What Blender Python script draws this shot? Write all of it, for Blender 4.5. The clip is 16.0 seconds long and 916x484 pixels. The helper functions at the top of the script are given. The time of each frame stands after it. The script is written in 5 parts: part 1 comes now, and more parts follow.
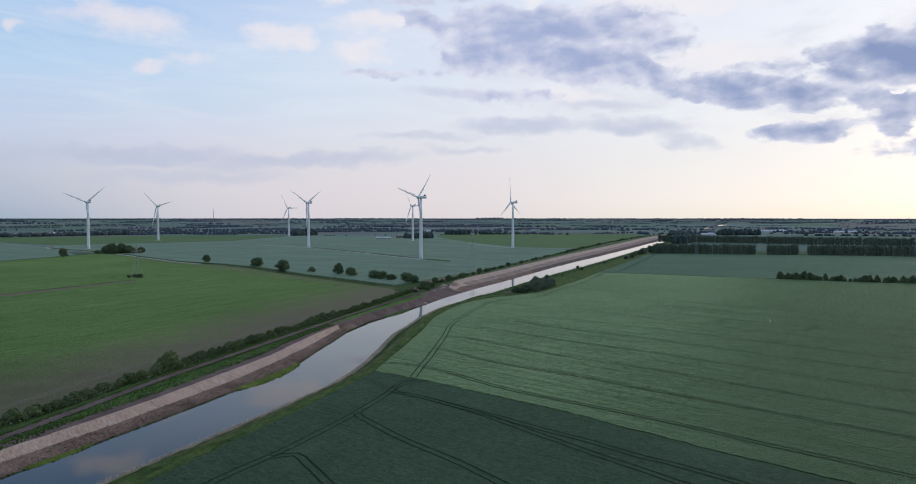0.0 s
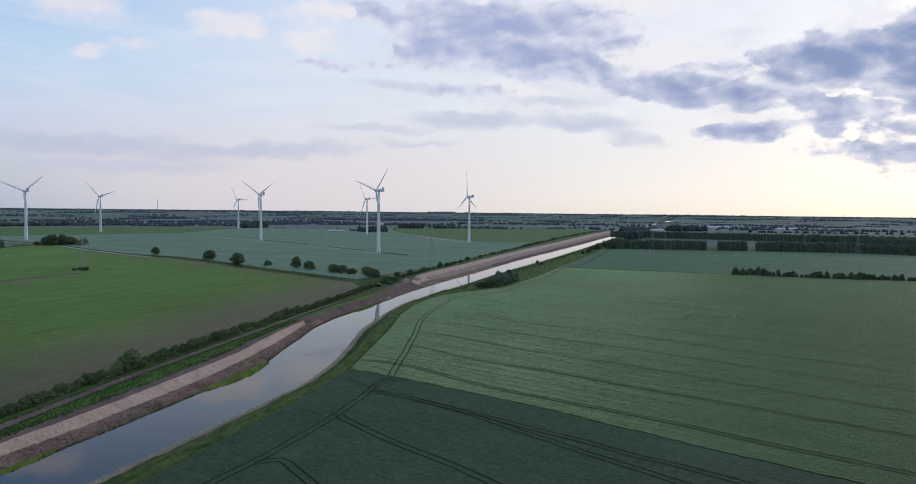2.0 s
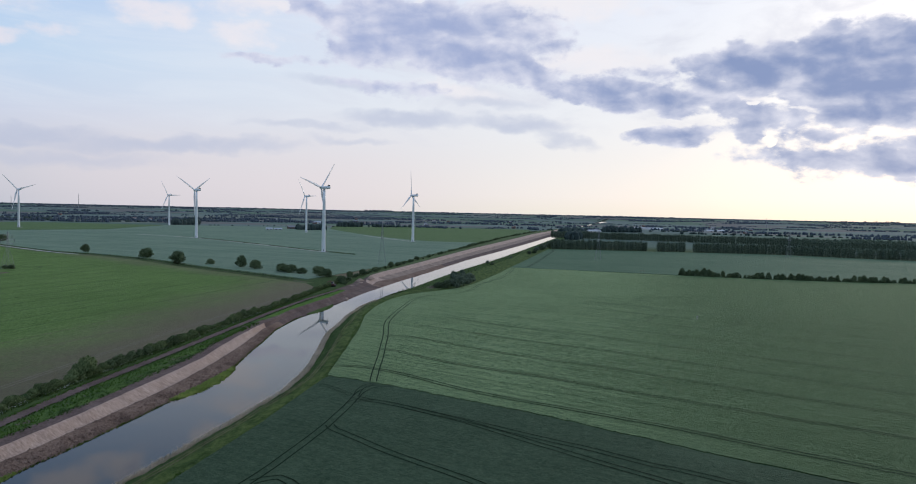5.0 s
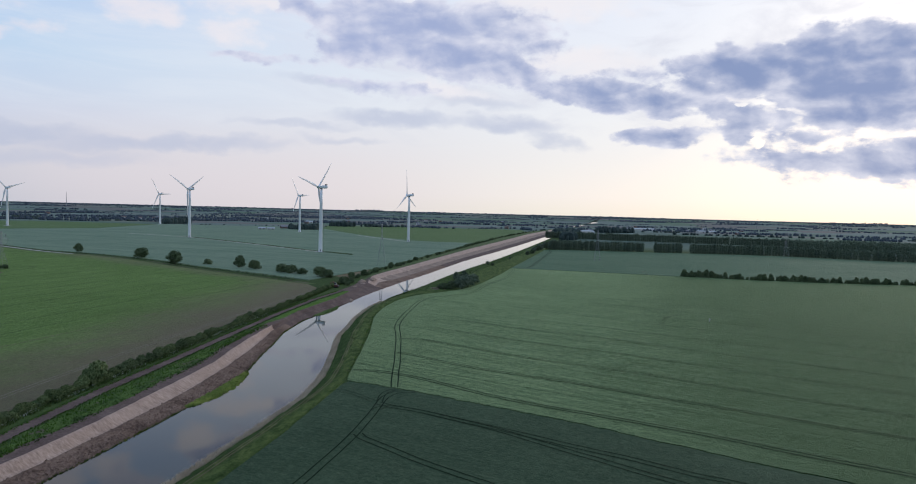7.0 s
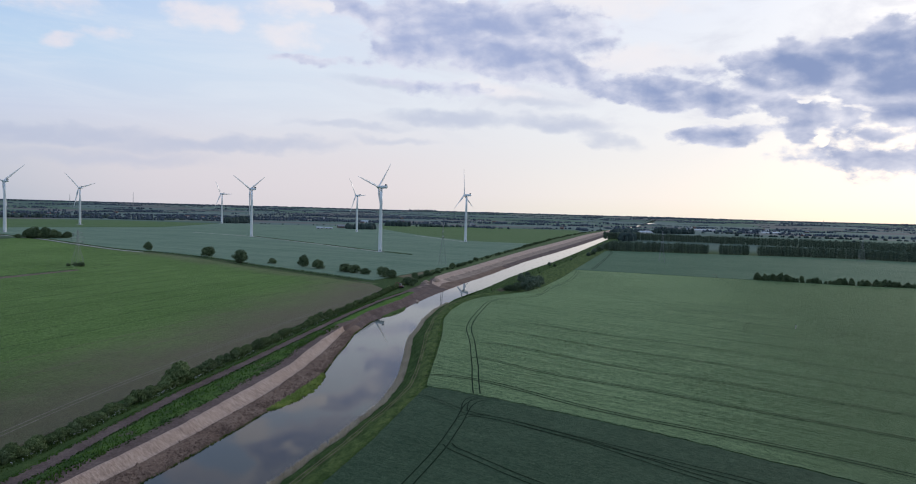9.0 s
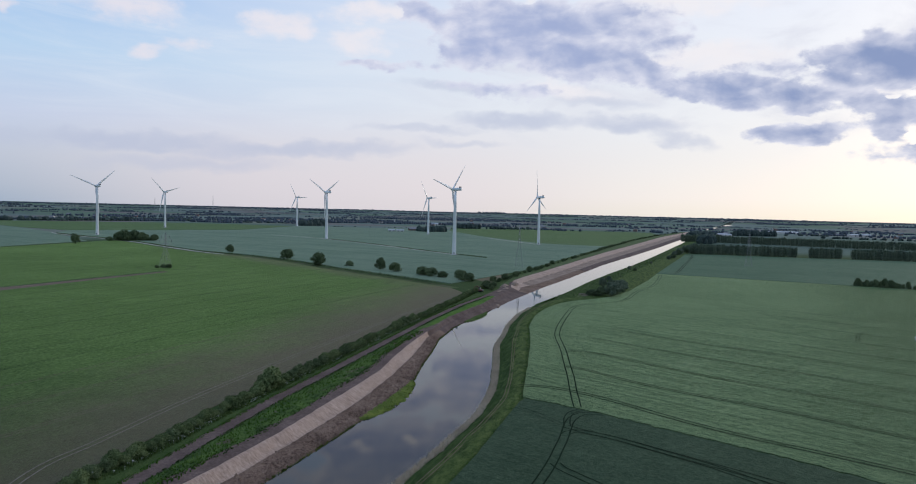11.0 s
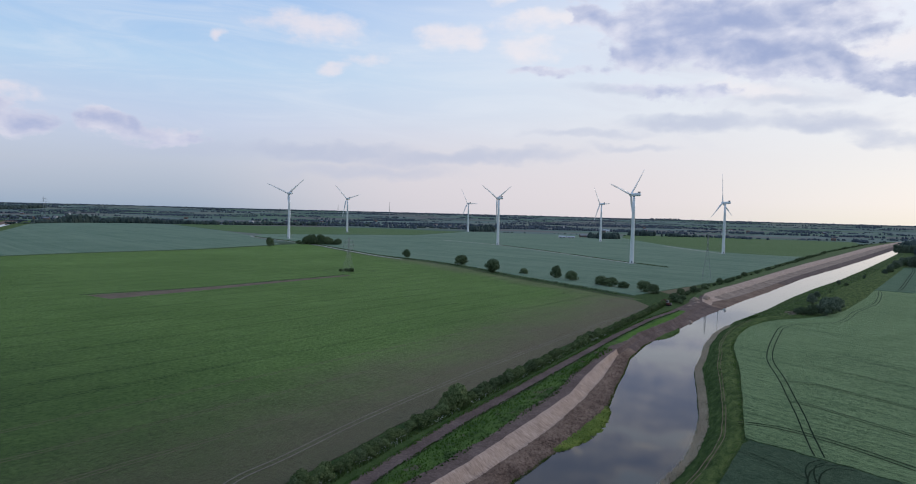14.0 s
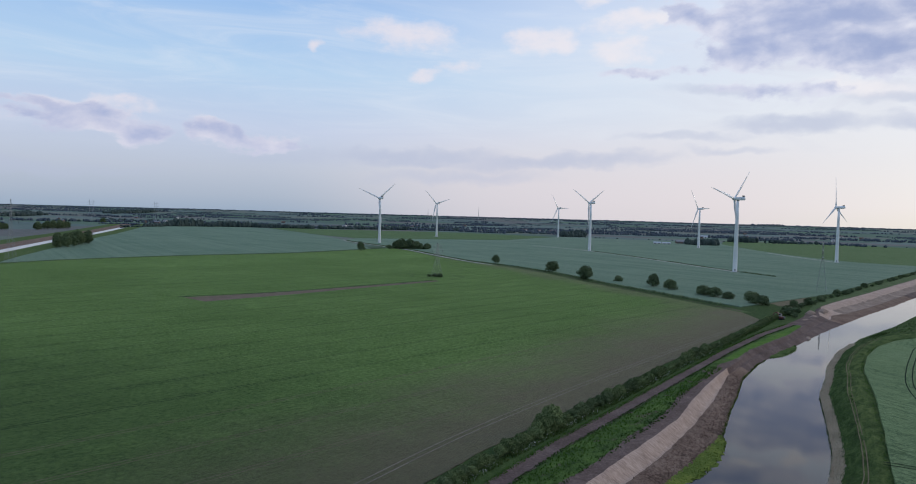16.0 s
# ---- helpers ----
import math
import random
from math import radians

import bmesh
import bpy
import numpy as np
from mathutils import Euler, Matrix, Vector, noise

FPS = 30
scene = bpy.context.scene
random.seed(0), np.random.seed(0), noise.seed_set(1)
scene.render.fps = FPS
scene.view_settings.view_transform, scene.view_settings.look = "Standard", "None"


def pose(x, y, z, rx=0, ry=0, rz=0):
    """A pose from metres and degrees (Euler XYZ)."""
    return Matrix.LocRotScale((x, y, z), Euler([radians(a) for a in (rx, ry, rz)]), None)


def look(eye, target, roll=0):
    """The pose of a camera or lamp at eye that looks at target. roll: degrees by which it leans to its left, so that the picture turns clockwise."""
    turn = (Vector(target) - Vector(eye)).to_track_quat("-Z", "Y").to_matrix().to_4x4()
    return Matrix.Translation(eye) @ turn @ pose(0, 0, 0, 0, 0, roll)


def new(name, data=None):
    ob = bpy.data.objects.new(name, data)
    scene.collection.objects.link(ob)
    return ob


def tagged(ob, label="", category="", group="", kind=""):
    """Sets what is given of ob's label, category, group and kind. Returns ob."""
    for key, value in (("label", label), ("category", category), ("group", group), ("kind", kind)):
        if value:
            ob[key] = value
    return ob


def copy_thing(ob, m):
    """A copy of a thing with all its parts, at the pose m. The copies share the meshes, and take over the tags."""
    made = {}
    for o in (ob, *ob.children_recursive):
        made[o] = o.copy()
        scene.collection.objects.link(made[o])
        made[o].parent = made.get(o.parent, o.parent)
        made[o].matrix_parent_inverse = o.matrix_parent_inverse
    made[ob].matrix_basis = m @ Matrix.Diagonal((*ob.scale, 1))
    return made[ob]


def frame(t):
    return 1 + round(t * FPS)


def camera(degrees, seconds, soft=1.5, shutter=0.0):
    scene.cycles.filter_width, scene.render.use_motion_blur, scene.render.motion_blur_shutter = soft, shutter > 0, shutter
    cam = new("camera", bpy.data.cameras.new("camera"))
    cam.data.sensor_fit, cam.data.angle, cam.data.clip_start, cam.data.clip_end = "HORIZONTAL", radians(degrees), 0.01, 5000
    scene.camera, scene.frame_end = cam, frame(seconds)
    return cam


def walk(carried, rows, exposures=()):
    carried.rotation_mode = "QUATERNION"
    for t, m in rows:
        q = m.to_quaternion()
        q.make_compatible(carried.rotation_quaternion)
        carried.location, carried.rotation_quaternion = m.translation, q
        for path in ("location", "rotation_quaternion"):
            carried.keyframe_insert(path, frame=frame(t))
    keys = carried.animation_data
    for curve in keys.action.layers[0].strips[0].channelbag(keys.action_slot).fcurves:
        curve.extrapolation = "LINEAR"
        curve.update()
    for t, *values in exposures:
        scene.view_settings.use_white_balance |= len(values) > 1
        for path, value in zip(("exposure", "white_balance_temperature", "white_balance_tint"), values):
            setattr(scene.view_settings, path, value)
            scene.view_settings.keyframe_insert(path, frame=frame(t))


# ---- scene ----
cam = camera(67.3, 16.0, soft=1.05)

PATH = [
    (0, (1.314, -1.592, 54.981), (1.312, 0.406, 54.908), 0.0),
    (0.5, (-1.019, 0.01, 54.941), (-0.984, 2.009, 54.864), 0.2),
    (1, (-3.404, 1.598, 54.925), (-3.335, 3.595, 54.844), 0.4),
    (1.5, (-5.91, 3.141, 54.916), (-5.803, 5.136, 54.831), 0.5),
    (2, (-8.567, 4.681, 54.909), (-8.425, 6.674, 54.819), 0.6),
    (2.5, (-11.299, 6.211, 54.886), (-11.128, 8.202, 54.794), 0.7),
    (3, (-14.048, 7.694, 54.859), (-13.863, 9.683, 54.768), 0.9),
    (3.5, (-16.73, 9.152, 54.818), (-16.533, 11.14, 54.726), 0.9),
    (4, (-19.284, 10.73, 54.804), (-19.045, 12.714, 54.713), 1.0),
    (4.5, (-21.75, 12.469, 54.787), (-21.447, 14.444, 54.697), 1.1),
    (7, (-33.637, 22.053, 54.721), (-33.276, 24.018, 54.632), 1.5),
    (7.5, (-35.859, 24.086, 54.696), (-35.529, 26.056, 54.607), 1.6),
    (8, (-38.009, 26.266, 54.677), (-37.718, 28.243, 54.586), 1.6),
    (8.5, (-40.122, 28.592, 54.67), (-39.87, 30.573, 54.579), 1.6),
    (9, (-42.154, 31.069, 54.653), (-41.941, 33.055, 54.56), 1.6),
    (11.5, (-51.89, 44.139, 54.373), (-51.926, 46.136, 54.282), 1.4),
    (12, (-53.723, 46.963, 54.362), (-53.813, 48.959, 54.272), 1.4),
    (12.5, (-55.426, 49.993, 54.35), (-55.582, 51.985, 54.261), 1.3),
    (13, (-56.969, 53.209, 54.326), (-57.227, 55.191, 54.238), 1.4),
    (13.5, (-58.412, 56.572, 54.302), (-58.772, 58.537, 54.215), 1.5),
    (14, (-59.784, 60.032, 54.278), (-60.245, 61.976, 54.192), 1.5),
    (14.5, (-61.113, 63.538, 54.252), (-61.671, 65.456, 54.167), 1.7),
    (15, (-62.398, 67.063, 54.218), (-63.029, 68.959, 54.134), 1.7),
    (15.5, (-63.606, 70.62, 54.184), (-64.275, 72.503, 54.102), 1.7),
    (16, (-64.803, 74.205, 54.172), (-65.511, 76.074, 54.093), 1.6),
]
walk(cam, [(t, look(eye, target, roll)) for t, eye, target, roll in PATH], ((0, 0.0, 6250, 10), (16, 0.0, 6250, 10)))

# ---------------------------------------------------------------- helpers
TAU = math.tau


def lerp(a, b, f):
    return a + (b - a) * f


def smooth(f):
    f = min(1.0, max(0.0, f))
    return f * f * (3 - 2 * f)


def tree_of(mat):
    mat.use_nodes = True
    mat.node_tree.nodes.clear()
    return mat.node_tree


class Graph:
    """Short-hand for building node trees."""

    def __init__(self, tree):
        self.t = tree

    def node(self, kind, operation="", use_clamp=False, data_type="", blend_type="", interpolation_type="", noise_dimensions="",
             voronoi_dimensions="", distance="", vector_type="", sky_type="", sun_disc=None):
        n = self.t.nodes.new(kind)
        if operation:
            n.operation = operation
        if use_clamp:
            n.use_clamp = True
        if data_type:
            n.data_type = data_type
        if blend_type:
            n.blend_type = blend_type
        if interpolation_type:
            n.interpolation_type = interpolation_type
        if noise_dimensions:
            n.noise_dimensions = noise_dimensions
        if voronoi_dimensions:
            n.voronoi_dimensions = voronoi_dimensions
        if distance:
            n.distance = distance
        if vector_type:
            n.vector_type = vector_type
        if sky_type:
            n.sky_type = sky_type
        if sun_disc is not None:
            n.sun_disc = sun_disc
        return n

    def put(self, socket, value):
        if isinstance(value, bpy.types.NodeSocket):
            self.t.links.new(value, socket)
        elif value is not None:
            socket.default_value = value

    def math(self, op, a, b=None, c=None, clamp=False):
        n = self.node("ShaderNodeMath", operation=op, use_clamp=clamp)
        for i, v in enumerate((a, b, c)):
            self.put(n.inputs[i], v)
        return n.outputs[0]

    def ramp(self, fac, stops, mode="LINEAR"):
        n = self.node("ShaderNodeValToRGB")
        n.color_ramp.interpolation = mode
        el = n.color_ramp.elements
        while len(el) < len(stops):
            el.new(0.5)
        for e, (p, c) in zip(el, stops):
            e.position = p
            e.color = (*c, 1)
        self.put(n.inputs[0], fac)
        return n.outputs[0]

    def mix(self, fac, a, b, blend="MIX"):
        n = self.node("ShaderNodeMix", data_type="RGBA", blend_type=blend)
        self.put(n.inputs[0], fac)
        for s, v in ((n.inputs[6], a), (n.inputs[7], b)):
            if isinstance(v, tuple):
                v = (*v, 1) if len(v) == 3 else v
            self.put(s, v)
        return n.outputs[2]

    def noise(self, vec, scale, detail=4, rough=0.55, dist=0.0):
        n = self.node("ShaderNodeTexNoise")
        self.put(n.inputs["Vector"], vec)
        for key, v in (("Scale", scale), ("Detail", detail), ("Roughness", rough), ("Distortion", dist)):
            n.inputs[key].default_value = v
        return n.outputs[0]

    def step(self, v, lo, hi, kind="SMOOTHSTEP"):
        n = self.node("ShaderNodeMapRange", interpolation_type=kind)
        self.put(n.inputs[0], v)
        n.inputs[1].default_value, n.inputs[2].default_value = lo, hi
        return n.outputs[0]

    def xyz(self, x, y, z):
        n = self.node("ShaderNodeCombineXYZ")
        for i, v in enumerate((x, y, z)):
            self.put(n.inputs[i], v)
        return n.outputs[0]


# ---------------------------------------------------------------- world and sun
SUN_AZ, SUN_EL = 46.0, 13.0


def make_world():
    world = bpy.data.worlds.new("evening_sky")
    scene.world = world
    world.use_nodes = True
    world.node_tree.nodes.clear()
    g = Graph(world.node_tree)
    way = g.node("ShaderNodeTexCoord").outputs["Generated"]
    sep = g.node("ShaderNodeSeparateXYZ")
    g.put(sep.inputs[0], way)
    x, y, z = sep.outputs
    deg = 180 / math.pi
    az = g.math("MULTIPLY", g.math("ARCTAN2", x, y), deg)
    el = g.math("MULTIPLY", g.math("ARCSINE", z), deg)
    # clear air
    sky = g.node("ShaderNodeTexSky", sky_type="NISHITA", sun_disc=False)
    sky.sun_elevation, sky.sun_rotation = radians(SUN_EL), radians(SUN_AZ)
    sky.air_density, sky.dust_density = 1.0, 1.5
    air = g.node("ShaderNodeMix", data_type="RGBA", blend_type="MULTIPLY")
    air.inputs[0].default_value = 1
    g.put(air.inputs[6], sky.outputs[0])
    air.inputs[7].default_value = (0.10, 0.10, 0.10, 1)
    # high thin veil, warm towards the sun
    e = g.math("DIVIDE", g.math("MAXIMUM", el, 0.0), 90.0)
    away = g.ramp(e, [(0.0, (0.374, 0.460, 0.579)), (.012, (0.444, 0.510, 0.618)), (.035, (0.535, 0.580, 0.685)), (.07, (0.586, 0.650, 0.811)), (.12, (0.505, 0.680, 0.878)), (.175, (0.374, 0.570, 0.868)), (.205, (0.283, 0.470, 0.791)),
                      (.34, (0.343, 0.520, 0.811)), (1.0, (0.505, 0.620, 0.830))])
    near = g.ramp(e, [(0.0, (0.869, 0.831, 0.751)), (.015, (0.879, 0.840, 0.819)), (.05, (0.850, 0.831, 0.839)), (.10, (0.840, 0.850, 0.887)), (.18, (0.831, 0.859, 0.936)), (.215, (0.707, 0.783, 0.926)),
                      (.40, (0.649, 0.745, 0.916)), (1.0, (0.477, 0.592, 0.839))])
    toward = g.math("COSINE", g.math("MULTIPLY", g.math("SUBTRACT", az, SUN_AZ), math.pi / 180))
    f = g.step(toward, 0.10, 0.90)
    veil = g.mix(f, away, near)
    # a rosy tint low over the fields
    rose = g.math("MULTIPLY", g.step(el, 9.0, 2.0), g.step(g.math("ABSOLUTE", g.math("ADD", az, 9.0)), 28.0, 6.0))
    veil = g.mix(g.math("MULTIPLY", rose, 0.68), veil, (.80, .715, .75))
    # thin streaks of cirrus
    swept = g.xyz(g.math("MULTIPLY", az, 0.045), g.math("MULTIPLY", g.math("ADD", el, g.math("MULTIPLY", az, 0.03)), 0.30), 0.0)
    cirrus = g.step(g.noise(swept, 1.6, 7, 0.62, 0.9), 0.36, 0.80)
    high = g.math("MULTIPLY", g.step(el, 3.0, 10.0), g.math("SUBTRACT", 1.0, g.math("MULTIPLY", g.step(el, 15.0, 18.5), 0.8)))
    veil = g.mix(g.math("MULTIPLY", g.math("MULTIPLY", cirrus, high), 0.45), veil, (.86, .88, .92))
    base = g.mix(0.10, veil, air.outputs[2])
    # cloud banks and bright puffs: centre azimuth, elevation, half widths, lean, weight
    dark = [(3.9, 14.0, 7.2, 2.6, -0.09, 1.15), (8.7, 12.6, 5.8, 2.0, -0.16, 1.2), (-2.8, 15.5, 2.8, 1.3, -0.11, 0.9), (15.4, 14.2, 3.3, 1.8, -0.09, 0.5), (21.1, 9.7, 5.5, 1.4, -0.08, 1.4), (26.5, 9.1, 3.5, 1.3, -0.07, 1.0), 
            (32.7, 11.1, 4.4, 2.2, -0.06, 1.7), (38.0, 10.7, 3.9, 3.4, -0.08, 1.9), (41.2, 10.1, 3.1, 3.6, -0.08, 1.8), (29.0, 11.9, 2.5, 1.0, -0.04, 0.8), (27.1, 6.3, 3.8, 0.8, 0.08, 1.0), (32.1, 7.0, 1.4, 1.4, -0.03, 0.9), 
            (35.0, 6.7, 0.9, 0.8, -0.05, 0.7), (36.8, 4.3, 5.7, 1.1, -0.06, 0.55), (40.8, 4.3, 2.0, 1.2, -0.02, 0.6), (30.3, 8.6, 2.9, 1.1, -0.24, 0.9), (-5.4, 11.6, 4.0, 0.5, 0.02, 0.5), (4.0, 9.9, 4.3, 0.7, -0.06, 0.45), 
            (38.5, 7.9, 3.2, 1.4, -0.05, 1.2), (6.5, 14.9, 7.9, 2.0, -0.08, 1.4), (13.0, 12.2, 5.3, 1.7, -0.23, 1.1), (16.4, 10.6, 3.3, 1.0, -0.18, 0.8), (11.5, 15.1, 4.3, 1.7, -0.08, 0.7), (24.2, 11.0, 2.7, 0.8, -0.13, 0.5), (1.1, 12.5, 3.3, 1.1, -0.14, 0.8), (29.5, 9.9, 2.1, 1.0, -0.14, 0.7),
            (33.4, 7.6, 3.2, 1.1, -0.03, 0.55), (37.1, 6.1, 3.3, 0.7, -0.01, 0.4), (41.5, 10.4, 5.5, 4.0, -0.05, 1.6), (44.0, 4.2, 5.5, 1.6, -0.04, 1.1),
            (-49.9, 6.4, 4.1, 1.08, .04, .8), (-45.6, 5.5, 2.4, .95, -.03, .7), (-40.2, 5.9, 2.6, 1.0, -.14, .75), (-36.0, 5.1, 2.7, .55, .0, .5), (-52.4, 7.1, 2.1, .44, .0, .55),
            (-4.0, 19.8, 13, 2.8, .0, 1.4), (-10.0, 27.0, 20, 4.6, .0, 1.05), (12.0, 20.0, 6, 1.8, -.1, .9), (-27.0, 22.5, 7, 1.9, .0, 1.0), (6.0, 27.0, 12, 2.8, .0, 1.1), (-16.0, 27.5, 9, 2.2, .1, 1.0),
            (-34.0, 27.0, 9, 2.6, .0, 1.0), (-42.0, 20.0, 7, 1.8, .0, .9), (58.0, 12.0, 10, 3.4, 0, 1.1), (50.0, 6.0, 6, 1.7, 0, 1.0), (90.0, 14.0, 20, 3.4, 0, 1.0),
            (150.0, 20.0, 28, 5.5, 0, 1.0), (-120.0, 16.0, 28, 4.5, 0, 1.0)]
    puff = [(-25.6, 14.4, 4.4, 1.3, -.02, 1.0), (-14.2, 14.1, 2.7, 1.1, .08, 1.0), (-8.0, 13.3, 2.4, 1.0, .0, .8), (-23.8, 11.4, 1.4, .48, -.03, .75), (-8.6, 15.2, 2.6, .6, .06, .6),
            (-32.9, 13.2, .9, .57, -.12, .8), (-21.0, 12.1, 1.8, .45, .0, .6), (-48.6, 6.2, .9, .76, .09, .8), (-51.3, 7.2, 2.5, .57, .0, .8), (-47.4, 7.4, 1.9, .68, -.02, .7),
            (-40.7, 6.7, 1.7, .45, -.09, .6), (18.0, 17.0, 8.0, 1.8, 0, 1.0), (20.0, 12.2, 6.0, 1.2, 0, 1.0), (31.0, 9.0, 3.5, .6, 0, 1.0), (20.0, 20.0, 5, 1.0, 0, .9), (9.5, 9.9, 3.8, .7, -.1, .7),
            (-6.9, 15.7, 2.0, .8, 0, 1.0), (-10.4, 17.7, 2.0, 1.0, 0, 1.1), (-7.1, 19.2, .9, .5, 0, .9), (5.4, 17.2, 1.0, .6, 0, 1.0), (-2.9, 18.8, 1.1, .5, 0, 1.0),
            (2.5, 17.9, 1.4, .3, 0, .9), (4.6, 18.3, .5, .3, 0, .8), (-16.6, 19.0, 2.4, 1.0, 0, 1.0), (-20.2, 19.6, 2.4, 1.1, 0, 1.0), (-4.5, 19.5, 3.0, .9, 0, .8), (-27.0, 18.0, 2.5, .8, 0, .8)]
    gaps = [(5.4, 17.2, 1.0, .6, 0, 1.2), (-6.9, 15.7, 1.8, .8, 0, 1.1), (-10.4, 17.7, 1.9, 1.0, 0, 1.2), (-7.1, 19.2, .8, .5, 0, 1.0), (-2.9, 18.8, 1.0, .5, 0, 1.1), (2.5, 17.9, 1.4, .3, 0, 1.0), (27.4, 7.4, 0.8, 0.4, 0.0, 0.4), (36.3, 7.9, 0.8, 0.3, -0.06, 0.4), (32.8, 8.5, 0.5, 0.2, 0.0, 0.4), (33.5, 5.9, 0.6, 0.5, 0.0, 0.4), (-4.9, 14.3, 2.8, .95, .05, .7), (-12.0, 19.6, 3.2, 1.7, .2, 1.2), (-20.0, 22.5, 3.7, 1.5, .1, 1.2),
            (-6.0, 23.5, 3.2, 1.4, 0, 1.2), (-28.0, 19.5, 3.2, 1.3, 0, 1.2), (-15.0, 26.0, 4, 1.3, 0, 1.2), (2.0, 20.5, 3.2, 1.1, 0, 1.1), (-36.0, 23.5, 4, 1.4, 0, 1.2), (8.0, 25.0, 4, 1.3, 0, 1.1)]
    streak = [(5.2, 7.5, 6.3, .85, -.01, .95), (13.8, 7.2, 4.2, .93, -.06, .95), (18.0, 6.0, 2.7, .65, -.22, .7), (-13.0, 4.5, 10.4, .80, .06, .85), (-24.2, 4.6, 8.4, .90, .02, .95), (-20.7, 3.1, 8.0, .7, .03, .50), (-33.0, 4.4, 7.0, .7, .0, .35),
              (-3.0, 6.6, 5.0, .40, .02, .5), (0.5, 5.6, 3.5, .35, 0, .45), (-58.0, 2.6, 14, .7, 0, .55), (12.0, 9.0, 4.0, .5, -.1, .5), (1.5, 9.9, 6.0, .5, -.08, .6)]
    warp = g.node("ShaderNodeTexNoise", noise_dimensions="2D")
    g.put(warp.inputs["Vector"], g.xyz(g.math("MULTIPLY", az, 0.28), g.math("MULTIPLY", el, 0.50), 0.0))
    warp.inputs["Scale"].default_value, warp.inputs["Detail"].default_value = 1.0, 5
    wsep = g.node("ShaderNodeSeparateColor")
    g.put(wsep.inputs[0], warp.outputs["Color"])
    waz = g.math("ADD", az, g.math("MULTIPLY", g.math("SUBTRACT", wsep.outputs[0], 0.5), 4.0))
    wel = g.math("ADD", el, g.math("MULTIPLY", g.math("SUBTRACT", wsep.outputs[1], 0.5), 1.7))

    def gather(banks):
        total = None
        for a, b, ra, rb, lean, weight in banks:
            da = g.math("SUBTRACT", waz, a)
            db = g.math("SUBTRACT", g.math("SUBTRACT", wel, b), g.math("MULTIPLY", da, lean))
            qa = g.math("POWER", g.math("DIVIDE", da, ra), 2.0)
            qb = g.math("POWER", g.math("DIVIDE", db, rb), 2.0)
            # a dome that falls to nothing at the half widths and below it further out
            blob = g.math("MAXIMUM", g.math("MULTIPLY", g.math("SUBTRACT", 1.0, g.math("ADD", qa, qb)), weight), -1.5)
            total = blob if total is None else g.math("SMOOTH_MAX", total, blob, 0.30)
        return total
    def puffs(da, de, seed):
        """Billows, at a place shifted by a few degrees."""
        return g.noise(g.xyz(g.math("MULTIPLY", g.math("ADD", az, da), 0.36), g.math("MULTIPLY", g.math("ADD", el, de), 0.62), seed), 1.0, 8, 0.50, 0.3)
    fluff = puffs(0.0, 0.0, 0.0)
    curl = g.noise(g.xyz(g.math("MULTIPLY", az, 1.1), g.math("MULTIPLY", el, 1.8), 7.0), 1.0, 7, 0.60, 0.2)
    wisp = g.math("ADD", g.math("MULTIPLY", g.math("SUBTRACT", fluff, 0.5), 1.7), g.math("MULTIPLY", g.math("SUBTRACT", curl, 0.5), 1.1))
    # billows are brighter where they thin out towards the light, above and to the east
    relief = g.math("SUBTRACT", fluff, puffs(0.55, 0.50, 0.0))
    # a thin grey layer in soft mottles, behind the banks
    mottle = g.noise(g.xyz(g.math("MULTIPLY", az, 0.13), g.math("MULTIPLY", el, 0.34), 2.0), 1.0, 7, 0.60, 0.5)
    thin = g.math("MULTIPLY", g.step(mottle, 0.42, 0.72), g.math("MULTIPLY", g.step(el, 4.0, 8.0), g.step(az, -14.0, 6.0)))
    final = g.mix(g.math("MULTIPLY", thin, 0.55), base, g.mix(f, (.63, .65, .76), (.69, .69, .76)))
    # bright puffs first, then flat streaks, the dark banks over them
    hole = g.math("ADD", gather(gaps), wisp)
    p = g.math("ADD", gather(puff), wisp)
    pale = g.mix(f, (.80, .745, .79), (.91, .86, .86))
    final = g.mix(g.math("MULTIPLY", g.step(p, -0.45, 1.15), 0.85), final, pale)
    k = g.math("MULTIPLY", g.step(gather(streak), -0.25, 0.95), g.step(fluff, 0.05, 0.52))
    final = g.mix(g.math("MULTIPLY", k, 0.70), final, g.mix(f, (.49, .53, .66), (.51, .55, .68)))
    bank = g.math("SUBTRACT", gather(dark), g.math("MULTIPLY", g.math("MAXIMUM", hole, 0.0), 1.3))
    d = g.math("ADD", bank, wisp)
    rim = g.mix(f, (.73, .71, .79), (.80, .79, .86))
    body = g.mix(g.step(az, 2.0, 32.0), (.36, .42, .63), (.225, .295, .50))
    lumps = g.math("SUBTRACT", g.noise(g.xyz(g.math("MULTIPLY", az, 0.24), g.math("MULTIPLY", el, 0.50), 4.0), 1.0, 4, 0.50), 0.5)
    tone = g.math("ADD", g.math("MULTIPLY", g.math("ADD", bank, g.math("MULTIPLY", wisp, 0.35)), 0.60), g.math("ADD", g.math("MULTIPLY", lumps, 1.25), g.math("MULTIPLY", relief, 1.6)))
    cloud = g.mix(g.step(tone, -0.55, 1.25), rim, body)
